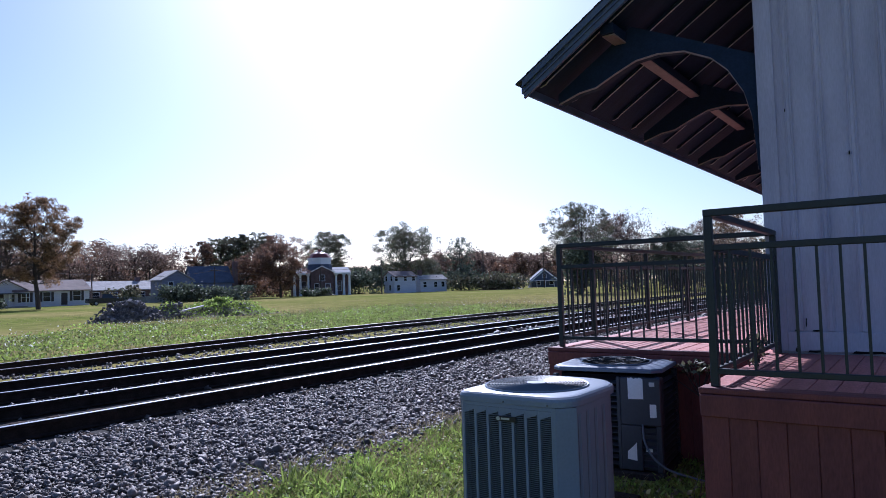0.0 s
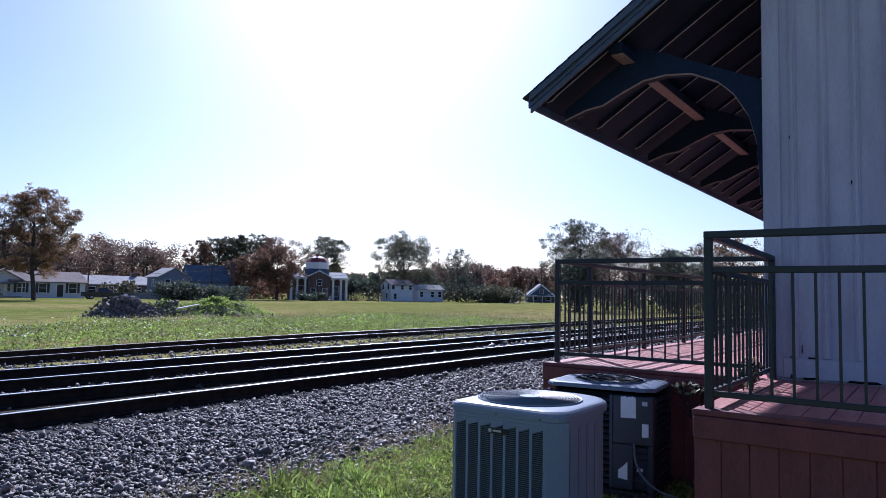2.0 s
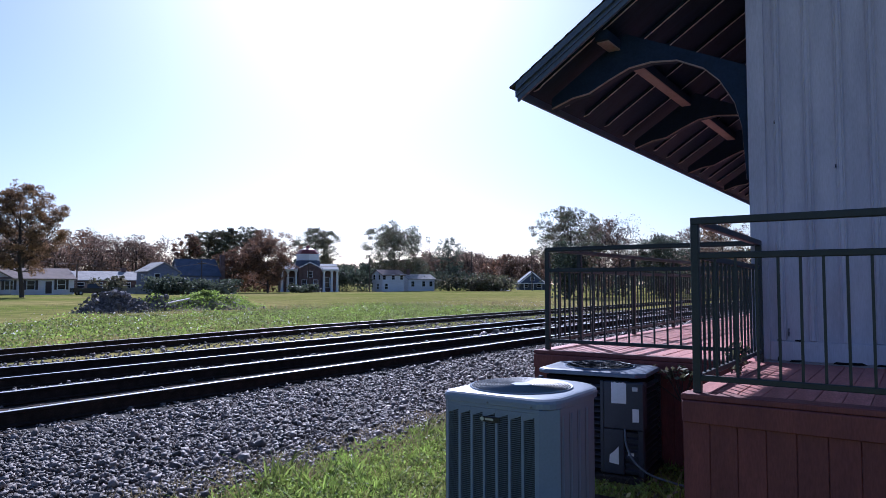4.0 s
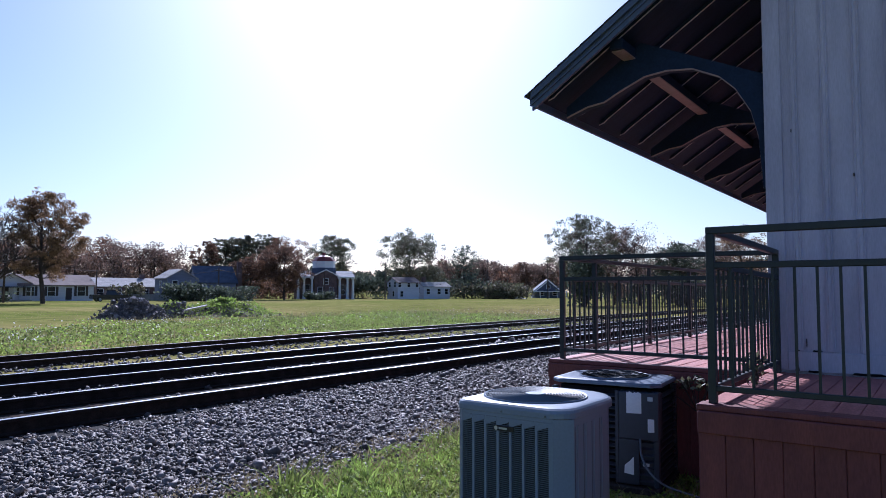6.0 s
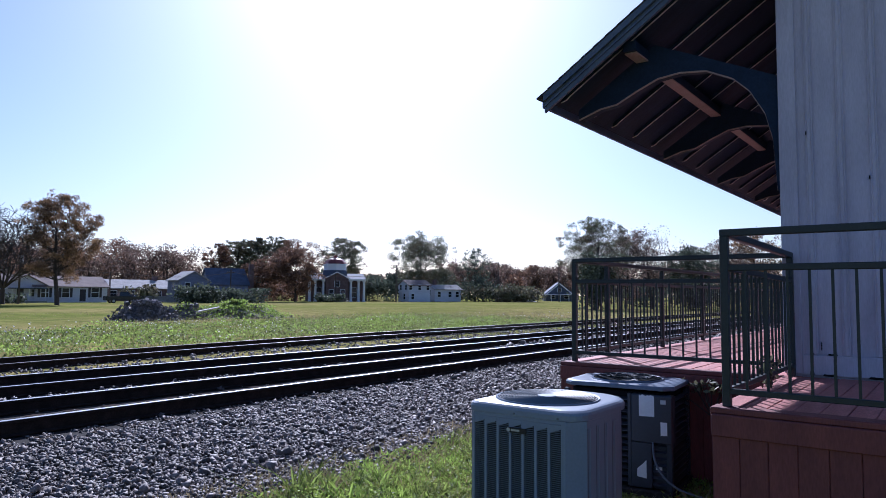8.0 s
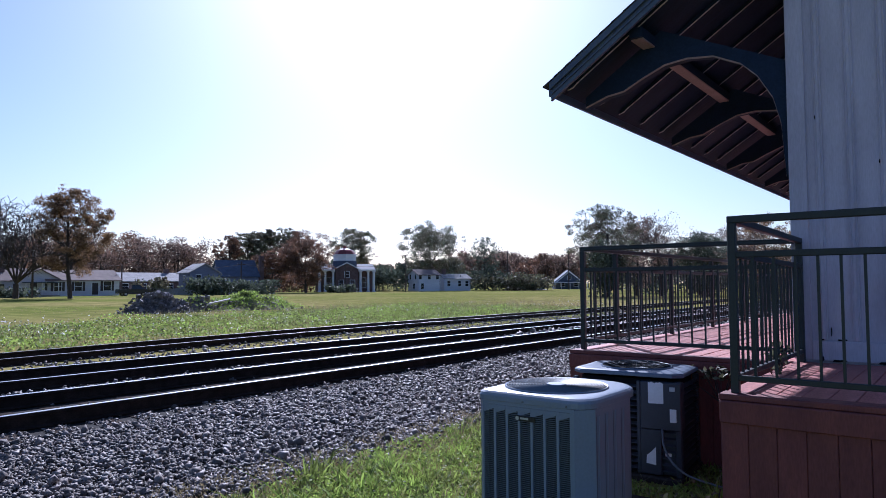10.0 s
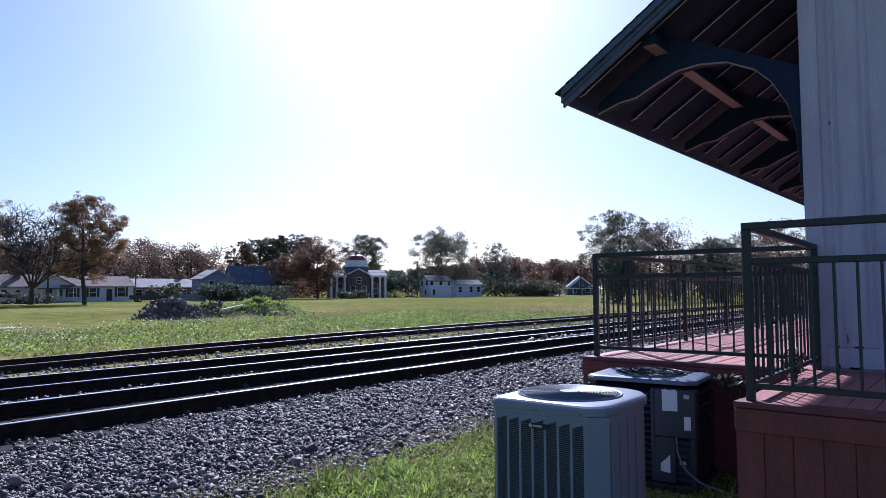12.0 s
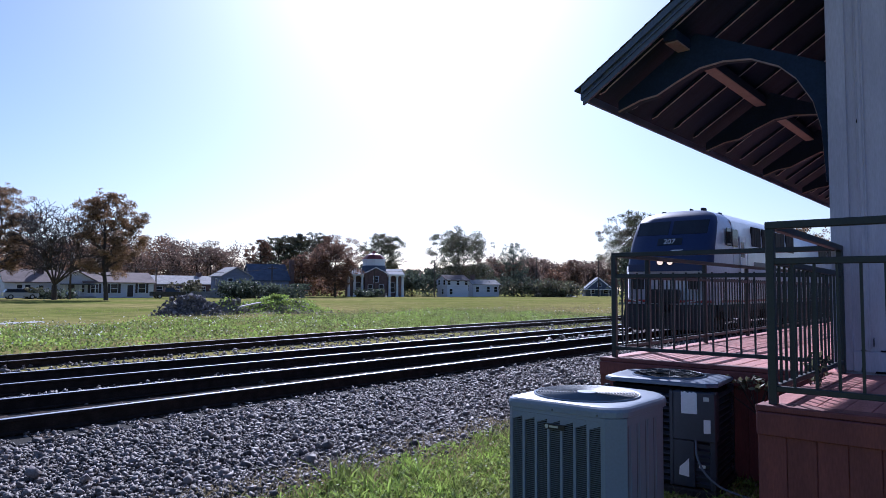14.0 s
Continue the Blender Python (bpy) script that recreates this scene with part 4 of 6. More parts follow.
stones("ballast_stones", "grey crushed-stone ballast beside the main track", -7.84, -4.80, 9.0, 19.0, 760, 0.0225, 12, lambda x: max(bed_height(x), -0.006), ragged=0.3)
stones("ballast_stones", "grey crushed-stone ballast beside the main track", -7.95, -3.4, 19.0, 48.0, 70, 0.045, 13, bed_height)
stones("ballast_stones", "grey crushed-stone ballast between the two main tracks", -11.75, -10.35, 1.0, 18.0, 420, 0.022, 14, bed_height)
stones("ballast_stones", "grey crushed-stone ballast between the two main tracks", -11.75, -10.35, 18.0, 45.0, 90, 0.05, 15, bed_height)
stones("ballast_stones", "dusty ballast beside the siding", -16.4, -14.3, 1.0, 45.0, 50, 0.03, 17, bed_height)
stones("ballast_stones", "sparse dirty ballast under the tracks", -14.2, -7.95, -3.0, 40.0, 14, 0.018, 18, lambda x: bed_height(x) - 0.02)
stones("ballast_stones", "dusty ballast and dirt round the siding", -20.4, -16.4, -3.0, 45.0, 22, 0.03, 16, bed_height)

GRASS = dict(
    fresh=material("fresh_grass_blade", (0.33, 0.45, 0.085), 0.55, vary=0.25, scale=1.2, fine=9, bump=0, each=0.5, translucent=0.55, second=(0.17, 0.20, 0.05)),
    weed=material("weed_blade", (0.235, 0.265, 0.085), 0.55, vary=0.25, scale=0.4, fine=3, bump=0, each=0.7, translucent=0.55, second=(0.17, 0.20, 0.06)),
    straw=material("straw_blade", (0.36, 0.29, 0.16), 0.7, vary=0.25, scale=0.6, fine=5, bump=0, each=0.4, translucent=0.35),
    fluff=material("white_seed_fluff", (0.75, 0.74, 0.70), 0.9, vary=0.1, scale=2, fine=9, bump=0, translucent=0.4),
)


def blades(name, label, xy, height, width, mat, seed, ground=ground_height, lean=0.5, z_off=None, lumps=0.0):
    g = np.random.default_rng(seed)
    n = len(xy)
    h = height * np.exp(g.normal(0, 0.35, n))
    if lumps:
        h *= np.array([0.5 + 1.9 * max(0.0, noise.noise(Vector((x * lumps, y * lumps, 3.0)))) for x, y in xy])
    a = g.uniform(0, 2 * np.pi, n)
    side = np.stack([np.cos(a), np.sin(a), np.zeros(n)], axis=1) * (width * g.uniform(0.6, 1.3, n))[:, None]
    b = g.uniform(0, 2 * np.pi, n)
    bend = np.stack([np.cos(b), np.sin(b), np.zeros(n)], axis=1) * (h * lean * g.uniform(0.2, 1.2, n))[:, None]
    z = np.array([ground(x) for x in xy[:, 0]]) if z_off is None else z_off
    p = np.stack([xy[:, 0], xy[:, 1], z - 0.01], axis=1)
    up = np.zeros((n, 3))
    up[:, 2] = h
    v = np.stack([p - side * 0.5, p + side * 0.5, p + side * 0.45 + up * 0.6 + bend * 0.45, p - side * 0.45 + up * 0.6 + bend * 0.45, p + up + bend], axis=1)
    return cloud(name, v, [(0, 1, 2, 3), (3, 2, 4)], mat, label, "grass")


def patch(seed, n, x0, x1, y0, y1, keep=None, clump=0.5, spread=0.09):
    g = np.random.default_rng(seed)
    c = np.stack([g.uniform(x0, x1, n // 10 + 1), g.uniform(y0, y1, n // 10 + 1)], axis=1)
    xy = np.where(g.random((n, 1)) < clump, c[g.integers(0, len(c), n)] + g.normal(0, spread, (n, 2)), np.stack([g.uniform(x0, x1, n), g.uniform(y0, y1, n)], axis=1))
    ok = (xy[:, 0] > x0 - 0.1) & (xy[:, 0] < x1) & (xy[:, 1] > y0) & (xy[:, 1] < y1)
    if keep:
        ok &= np.array([keep(x, y) for x, y in xy])
    return xy[ok]


def off_pads(x, y):
    return not (-2.92 < x < -1.9 and 4.0 < y < 5.06) and not (-3.04 < x < -1.98 and 5.52 < y < 6.42)


def off_lane(x, y):
    return not (-41.0 < x < -32.5 and y < 18.5)


def herbs(label, xy, height, leaf, mat, seed, freq=0.35):
    """Low leafy weeds: leaves at all turns, thicker in clumps."""
    g = np.random.default_rng(seed)
    lump = np.array([0.3 + 1.5 * max(0.0, noise.noise(Vector((x * freq, y * freq, seed)))) for x, y in xy])
    z = np.array([ground_height(x) for x in xy[:, 0]]) + height * lump * g.random(len(xy)) ** 0.7
    tagged(leaf_mesh("weeds", np.stack([xy[:, 0], xy[:, 1], z], axis=1), leaf, mat, None, label, g), category="weeds", kind="stuff")


def turf(x, y):
    """Grown ground between the ballast's ragged edge and the pads."""
    return off_pads(x, y) and x > -4.60 - 0.09 * (y - 3.5) + 0.22 * noise.noise(Vector((x * 0.9, y * 1.3, 2.0))) + 0.10 * noise.noise(Vector((x * 4, y * 4, 5.0)))


blades("grass", "bright green grass beside the condensers", patch(21, 34000, -5.1, -1.3, 1.2, 6.4, turf, 0.75), 0.05, 0.0075, GRASS["fresh"], 31, lumps=1.7)
blades("grass", "bright green grass and weeds along the ballast", patch(22, 9000, -5.0, -3.35, 6.4, 14.0, turf, 0.6), 0.07, 0.011, GRASS["weed"], 32)
blades("broad_weeds", "rosettes of long broad green leaves in the near grass", patch(47, 6500, -4.9, -1.4, 1.2, 7.0, turf, 0.97, 0.035), 0.10, 0.018, GRASS["fresh"], 48, lean=1.3, lumps=1.1)
herbs("broad-leaved green weeds in the near grass", patch(23, 24000, -5.0, -1.35, 1.2, 6.4, turf, 0.85, 0.10), 0.12, 0.0145, GRASS["fresh"], 33, 1.5)
herbs("paler clover-like weeds in the near grass", patch(33, 16000, -4.95, -1.35, 1.2, 9.0, turf, 0.9, 0.12), 0.09, 0.015, GRASS["weed"], 43, 1.8)
herbs("withered straw-brown weeds at the ballast's edge", patch(34, 9000, -5.2, -4.3, 1.2, 12.0, None, 0.9, 0.12), 0.06, 0.014, GRASS["straw"], 44, 1.6)
blades("grass", "mown green grass round the camera's stand", patch(41, 20000, -4.6, 3.6, -5.0, 4.35, turf, 0.5), 0.05, 0.008, GRASS["fresh"], 46)
blades("dry_grass", "straw-coloured dry grass at the ballast's edge", patch(24, 12000, -5.2, -4.3, 0.0, 12.0, None, 0.6), 0.05, 0.008, GRASS["straw"], 34, lean=0.9)
blades("dry_grass", "dry brown stems among the near grass", patch(49, 5000, -4.9, -1.4, 1.2, 8.0, turf, 0.9, 0.07), 0.07, 0.006, GRASS["straw"], 50, lean=0.8)

herbs("leafy green weeds along the field's edge", patch(25, 46000, -36, -20.2, -8, 46, off_lane, 0.8, 0.4), 0.42, 0.045, GRASS["weed"], 35)
herbs("fresh green weeds along the field's edge", patch(26, 36000, -33, -20.0, -8, 40, off_lane, 0.93, 0.5), 0.50, 0.05, GRASS["fresh"], 36)
blades("dry_grass", "straw-coloured stalks among the field's weeds", patch(27, 9000, -40, -19.6, -8, 60, off_lane, 0.7, 0.4), 0.22, 0.02, GRASS["straw"], 37, lean=0.5)
blades("dry_grass", "dry yellowish tufts across the open field", patch(29, 9000, -62, -24, 5, 90, off_lane, 0.6, 1.4), 0.06, 0.03, GRASS["straw"], 39, lean=0.7)
_g = np.random.default_rng(40)
_f = patch(30, 1000, -36, -21, -8, 22, None, 0.8, 0.9)
leaf_mesh("seed_heads", np.stack([_f[:, 0], _f[:, 1], FIELD_Z + _g.uniform(0.14, 0.42, len(_f))], axis=1), 0.04, GRASS["fluff"], None, "white fluffy seed heads on the weeds", _g)
tagged(bpy.data.objects["seed_heads"], category="weeds", kind="stuff")
_f = patch(31, 350, -36, -21, 22, 60, None, 0.8, 1.2)
tagged(leaf_mesh("seed_heads", np.stack([_f[:, 0], _f[:, 1], FIELD_Z + _g.uniform(0.12, 0.32, len(_f))], axis=1), 0.035, GRASS["fluff"], None, "white fluffy seed heads on the weeds", _g), category="weeds", kind="stuff")


# pale dirt lane, bare patches
M["lane"] = material("pale_gravel_lane", (0.42, 0.40, 0.38), 0.9, vary=0.2, scale=0.8, fine=20, bump=0.4)
M["dirt"] = material("bare_dirt", (0.22, 0.17, 0.12), 0.95, vary=0.3, scale=0.5, fine=9, bump=0.5, second=(0.14, 0.14, 0.06))
lane = [(x, y0, FIELD_Z + 0.012) for x, y0 in ((-38.6, -60), (-36.2, -60), (-38.6, 10), (-36.4, 10), (-39.2, 13.8), (-38.2, 13.8))]
tagged(mesh_part("lane", lane, [(0, 1, 3, 2), (2, 3, 5, 4)], M["lane"]), "pale gravel lane ending at the rubble pile", "lane", kind="structure")


def heap(name, label, cx, cy, rx, ry, h, seed, mat, rough=0.25, rz=0.0):
    """An uneven mound on the ground."""
    n, m = 28, 10
    verts, faces = [], []
    for j in range(m + 1):
        t = j / m
        for i in range(n):
            a = 2 * math.pi * i / n
            p = Vector((math.cos(a) * t * 2, math.sin(a) * t * 2, seed))
            k = 1 + rough * noise.noise(p * 1.3)
            z = h * (1 - t ** 1.6) * (1 + rough * 1.5 * noise.noise(p * 2.1 + Vector((5, 0, 0)))) - 0.05 * t
            verts.append((math.cos(a) * rx * t * k, math.sin(a) * ry * t * k, z))
    for j in range(m):
        for i in range(n):
            faces.append((j * n + i, (j + 1) * n + i, (j + 1) * n + (i + 1) % n, j * n + (i + 1) % n))
    ob = mesh_part(name, verts, faces, mat, None, "", True)
    ob.matrix_basis = pose(cx, cy, FIELD_Z, 0, 0, rz)
    return tagged(ob, label, "mound"), np.array(verts)


M["rubble"] = material("grey_rubble", (0.16, 0.14, 0.14), 0.9, vary=0.4, scale=1.5, fine=8, bump=0.9)
M["rubble_stone"] = material("rubble_piece", (0.22, 0.19, 0.19), 0.8, vary=0.4, scale=2, fine=8, bump=0.5, each=0.5)


def cover(ob, verts, n, kind, seed, size, inner=0.0):
    """Stones or weeds strewn over a mound."""
    g = np.random.default_rng(seed)
    m = np.array(ob.matrix_basis)
    idx = g.integers(0, len(verts), n)
    p = verts[idx] + g.normal(0, 0.25, (n, 3)) * np.array([1, 1, 0.15])
    p = p @ m[:3, :3].T + m[:3, 3]
    if kind == "stone":
        s = size * np.exp(g.normal(0, 0.45, n))
        v = CUBE[None] * g.uniform(0.4, 1.0, size=(n, 8, 3)) * s[:, None, None]
        v = np.einsum("nij,nkj->nki", turned(g, n), v) + p[:, None]
        cloud("rubble_stones", v, CUBE_F, M["rubble_stone"], "broken grey stones strewn over the rubble pile", "rubble")
    else:
        p[:, 2] += g.random(n) * size
        tagged(leaf_mesh("weeds", p, size * 0.26, GRASS[kind], None, "green weeds overgrowing the mound", g), category="weeds", kind="stuff")


h1, v1 = heap("rubble_mound", "dark grey pile of rubble and dirt in the field", -41.8, 23.7, 1.6, 2.1, 1.1, 1.0, M["rubble"], rz=-25)
cover(h1, v1, 2600, "stone", 51, 0.05)
h2, v2 = heap("weedy_mound", "low mound overgrown with green weeds", -42.0, 30.8, 2.6, 4.0, 0.76, 4.0, M["dirt"], 0.45, rz=-20)
cover(h2, v2, 9000, "fresh", 52, 0.26)
cover(h2, v2, 700, "stone", 53, 0.05)
h3, v3 = heap("rubble_mound", "low heap of grey rubble half grown over", -42.5, 26.9, 1.6, 1.8, 0.78, 7.0, M["rubble"], 0.4)
cover(h3, v3, 900, "stone", 54, 0.05)
cover(h3, v3, 1400, "fresh", 55, 0.22)
plank = part("plank", boxed(-0.7, 0.7, -0.14, 0.14, -0.03, 0.03, 0.01, pose(-40.9, 27.7, 0.54, 8, -12, 62)), M["joint_light"])
tagged(plank, "weathered pale plank lying on the mound", "plank")


# ---------------------------------------------------------------- potted creeper beside the deck
def creeper(label, c, spread, n, seed, leaf):
    e = empty("creeper_plant", c, label=label, category="plant")
    g = np.random.default_rng(seed)
    bm = bmesh.new()
    pts = g.normal(0, 1, (n, 3)) * np.array(spread)
    for p in pts[:10]:
        tube(bm, (0, 0, -0.25), tuple(p), 0.006, 0.003, 4, False)
    part("stem", bm, M["bark"], e)
    leaf_mesh("leaf_mass", pts, leaf, LEAF["green"], e, "pale green leaves", g)["kind"] = "stuff"


creeper("leafy creeper growing up between condenser and deck", (-1.80, 6.28, 0.85), (0.11, 0.05, 0.045), 80, 61, 0.03)
creeper("small leafy creeper climbing through the deck railing", (-1.22, 5.75, 1.08), (0.03, 0.13, 0.05), 90, 62, 0.028)
creeper("low weeds at the foot of the deck", (-1.5, 4.9, 0.10), (0.15, 0.25, 0.06), 120, 63, 0.022)


# ---------------------------------------------------------------- houses across the field
M.update(
    house_white=material("white_siding", (0.70, 0.68, 0.74), 0.7, vary=0.1, scale=0.6, fine=6, bump=0.1, stretch=(1, 1, 6)),
    house_blue=material("slate_blue_siding", (0.21, 0.22, 0.31), 0.7, vary=0.15, scale=0.6, fine=6, bump=0.1, stretch=(1, 1, 6)),
    house_brick=material("dull_brick", (0.17, 0.11, 0.105), 0.85, vary=0.3, scale=1.5, fine=9, bump=0.3),
    roof_brown=material("brown_roof_shingle", (0.24, 0.18, 0.16), 0.9, vary=0.25, scale=1, fine=9, bump=0.4),
    roof_grey=material("grey_roof_shingle", (0.38, 0.36, 0.35), 0.9, vary=0.25, scale=1, fine=9, bump=0.4),
    roof_dark=material("dark_blue_grey_roof", (0.09, 0.11, 0.16), 0.85, vary=0.25, scale=1, fine=9, bump=0.4),
    roof_red=material("red_dome_metal", (0.20, 0.035, 0.03), 0.5, vary=0.2, scale=1, fine=9, bump=0.1),
    pane=material("dark_window_pane", (0.02, 0.022, 0.03), 0.08, vary=0.2, scale=1, fine=5, bump=0),
    shutter=material("dark_shutter", (0.05, 0.035, 0.04), 0.6, vary=0.2, scale=2, fine=9, bump=0.1),
    trim=material("white_trim", (0.76, 0.76, 0.78), 0.6, vary=0.06, scale=2, fine=9, bump=0.05),
    pole=material("weathered_pole", (0.10, 0.08, 0.07), 0.9, vary=0.3, scale=2, fine=20, bump=0.4, stretch=(2, 2, 0.3)),
)


def gable_roof(bm_list, x0, x1, y0, y1, z, rise, along_x, over=0.35, thick=0.16):
    """Two sloping slabs; the ridge runs along local x or y."""
    bm = bmesh.new()
    if along_x:
        c, a, b, hw = (y0 + y1) / 2, x0 - over, x1 + over, (y1 - y0) / 2 + over
        place = lambda u, v, s: (a + (b - a) * s, c + u, z + v)
    else:
        c, a, b, hw = (x0 + x1) / 2, y0 - over, y1 + over, (x1 - x0) / 2 + over
        place = lambda u, v, s: (c + u, a + (b - a) * s, z + v)
    k = rise / (hw - over)
    prism(bm, [(-hw, -over * k), (0, rise), (hw, -over * k), (hw, -over * k + thick), (0, rise + thick), (-hw, -over * k + thick)], place)
    return bm


def window(parent, face, u, z, w, h, off, shutters=False):
    """A framed window on the local face '+x', '-y' or '+y' at u along it."""
    def put(u0, u1, z0, z1, d0, d1):
        if face == "+x":
            return boxed(off + d0, off + d1, u0, u1, z0, z1)
        if face == "-y":
            return boxed(u0, u1, -off - d1, -off - d0, z0, z1)
        return boxed(u0, u1, off + d0, off + d1, z0, z1)
    win = part("window", put(u - w / 2, u + w / 2, z, z + h, 0.0, 0.03), M["pane"], parent)
    for nm, a in (("frame_side", (u - w / 2 - 0.1, u - w / 2)), ("frame_side", (u + w / 2, u + w / 2 + 0.1))):
        part(nm, put(a[0], a[1], z - 0.1, z + h + 0.1, 0.0, 0.06), M["trim"], win)
    part("sash_bar", put(u - w / 2, u + w / 2, z + h / 2 - 0.03, z + h / 2 + 0.03, 0.031, 0.05), M["trim"], win)
    part("head", put(u - w / 2, u + w / 2, z + h, z + h + 0.1, 0.0, 0.06), M["trim"], win)
    part("sill", put(u - w / 2, u + w / 2, z - 0.1, z, 0.0, 0.08), M["trim"], win)
    if shutters:
        for s in (-1, 1):
            a = u + s * (w / 2 + 0.32)
            part("shutter", put(a - 0.2, a + 0.2, z - 0.05, z + h + 0.05, 0.0, 0.05), M["shutter"], win)
    return win


def house(name, label, place, rz, lx, ly, wall_h, rise, along_x, wall, roof, windows=(), door=None, chimney=None):
    e = empty(name, place, rz, label=label, category="house")
    hx, hy = lx / 2, ly / 2
    bm = boxed(-hx, hx, -hy, hy, -0.3, wall_h)
    part("wall", bm, wall, e)
    if along_x:
        for xs_ in (-hx, hx - 0.2):
            g = prism(bmesh.new(), [(-hy, wall_h), (hy, wall_h), (0, wall_h + rise)], lambda u, v, s: (xs_ + 0.2 * s, u, v))
            part("gable", g, wall, e)
    else:
        for ys_ in (-hy, hy - 0.2):
            g = prism(bmesh.new(), [(-hx, wall_h), (hx, wall_h), (0, wall_h + rise)], lambda u, v, s: (u, ys_ + 0.2 * s, v))
            part("gable", g, wall, e)
    part("roof", gable_roof(None, -hx, hx, -hy, hy, wall_h + 0.01, rise, along_x), roof, e)
    for f, u, z, w, h, sh in windows:
        window(e, f, u, z, w, h, hx if f == "+x" else hy, sh)
    if door:
        u, z = door
        d = part("door", boxed(hx, hx + 0.05, u - 0.5, u + 0.5, z, z + 2.05), M["shutter"], e)
        part("door_frame", boxed(hx, hx + 0.07, u - 0.62, u - 0.5, z, z + 2.15), M["trim"], d)
        part("door_frame", boxed(hx, hx + 0.07, u + 0.5, u + 0.62, z, z + 2.15), M["trim"], d)
    if chimney:
        cx, cy, top = chimney
        part("chimney", boxed(cx - 0.45, cx + 0.45, cy - 0.45, cy + 0.45, 0 if top < 0 else wall_h * 0.4, abs(top), 0.03), M["house_brick"], e)
    return e


# white bungalow with porch, its wing
hb = house("house", "white bungalow with a brown roof beside a bare tree", bearing(71.2, 140, FIELD_Z), -8, 8.0, 9.5, 2.7, 2.0, False, M["house_white"], M["roof_brown"],
           [("+x", -2.6, 1.0, 0.8, 1.2, False), ("+x", -1.4, 1.0, 0.8, 1.2, False), ("+x", 0.6, 1.0, 0.7, 1.1, False), ("+x", 2.8, 1.0, 0.9, 1.3, False), ("+x", 3.9, 1.0, 0.9, 1.3, False), ("-y", 0, 1.0, 0.9, 1.2, False)], chimney=(1.0, 1.0, 5.6))
hp = house("house", "white gabled house with a dark covered porch", bearing(68.7, 136, FIELD_Z), -8, 7.0, 6.0, 2.8, 1.7, True, M["house_white"], M["roof_brown"],
           [("+x", 1.2, 1.0, 0.9, 1.2, False)], door=(-0.9, 0.2))
pr = part("porch_roof", boxed(3.5, 5.4, -2.6, 2.6, 2.25, 2.42, 0.03), M["roof_dark"], hp)
part("porch_floor", boxed(3.5, 5.4, -2.6, 2.6, 0.0, 0.25, 0.02), M["roof_grey"], hp)
for y in (-2.4, 0.0, 2.4):
    part("porch_post", boxed(5.2, 5.32, y - 0.06, y + 0.06, 0.25, 2.25), M["trim"], hp)
house("house", "long white ranch house with dark shutters", bearing(65.95, 138, FIELD_Z), -8, 8.0, 11.5, 2.7, 1.7, False, M["house_white"], M["roof_brown"],
      [("+x", -4.2, 0.9, 1.1, 1.5, True), ("+x", -1.0, 0.9, 1.1, 1.5, True), ("+x", 3.7, 0.9, 1.2, 1.6, True), ("-y", 0, 1.0, 1.0, 1.2, False)], door=(1.7, 0.2))
house("house", "low dark brick house with a long grey roof", bearing(61.6, 158, FIELD_Z), -8, 9.0, 18.5, 2.6, 1.7, False, M["house_brick"], M["roof_grey"],
      [("+x", -5.0, 0.9, 1.4, 1.2, False), ("+x", -1.5, 0.9, 1.4, 1.2, False), ("+x", 4.0, 0.9, 1.4, 1.2, False)], door=(1.4, 0.1), chimney=(0, 5.0, 5.2))
house("house", "dark blue two-storey house with white gable and trim", bearing(57.5, 142, FIELD_Z), -12, 6.2, 5.6, 4.2, 1.6, True, M["house_blue"], M["roof_grey"],
      [("+x", -1.2, 2.5, 0.9, 1.2, False), ("+x", -0.5, 0.5, 1.2, 1.2, False), ("-y", 0.0, 2.4, 0.9, 1.2, False), ("+y", 0.0, 2.4, 0.9, 1.2, False)])
house("house", "blue-grey house with a steep dark roof and tall brick chimney", bearing(54.8, 150, FIELD_Z), -20, 8.0, 7.6, 3.6, 3.2, False, M["house_blue"], M["roof_dark"],
      [("+x", -2.5, 1.2, 1.0, 1.4, False), ("+x", 1.5, 1.2, 1.0, 1.4, False), ("+y", -1.0, 1.2, 1.0, 1.4, False), ("+y", 1.6, 4.0, 0.8, 1.0, False)], chimney=(3.0, 4.7, -7.8))
house("house", "two-storey white house with a brown roof", bearing(39.5, 170, FIELD_Z), -18, 5.0, 6.2, 4.0, 1.2, False, M["house_white"], M["roof_brown"],
      [("+x", -2.6, 2.9, 0.8, 1.2, False), ("+x", 2.4, 2.9, 0.8, 1.2, False), ("+x", 0, 2.9, 0.8, 1.2, False), ("+x", -2.0, 0.6, 0.8, 1.3, False), ("-y", -1.2, 2.9, 0.8, 1.2, False), ("-y", 1.2, 2.9, 0.8, 1.2, False), ("-y", 0.5, 0.6, 0.8, 1.3, False)])
house("house", "white house with a pale roof and dark windows", bearing(37.1, 178, FIELD_Z), -22, 5.0, 7.8, 3.1, 1.1, False, M["house_white"], M["roof_grey"],
      [("+x", -2.6, 1.2, 0.9, 1.3, False), ("+x", 0.6, 1.2, 0.9, 1.3, False), ("+x", 2.8, 1.2, 0.9, 1.3, False), ("-y", 0, 1.5, 0.9, 1.4, False), ("+y", -1.0, 1.6, 1.0, 1.4, False), ("+y", 1.4, 1.6, 1.0, 1.4, False)], chimney=(0, -2.6, 5.6))
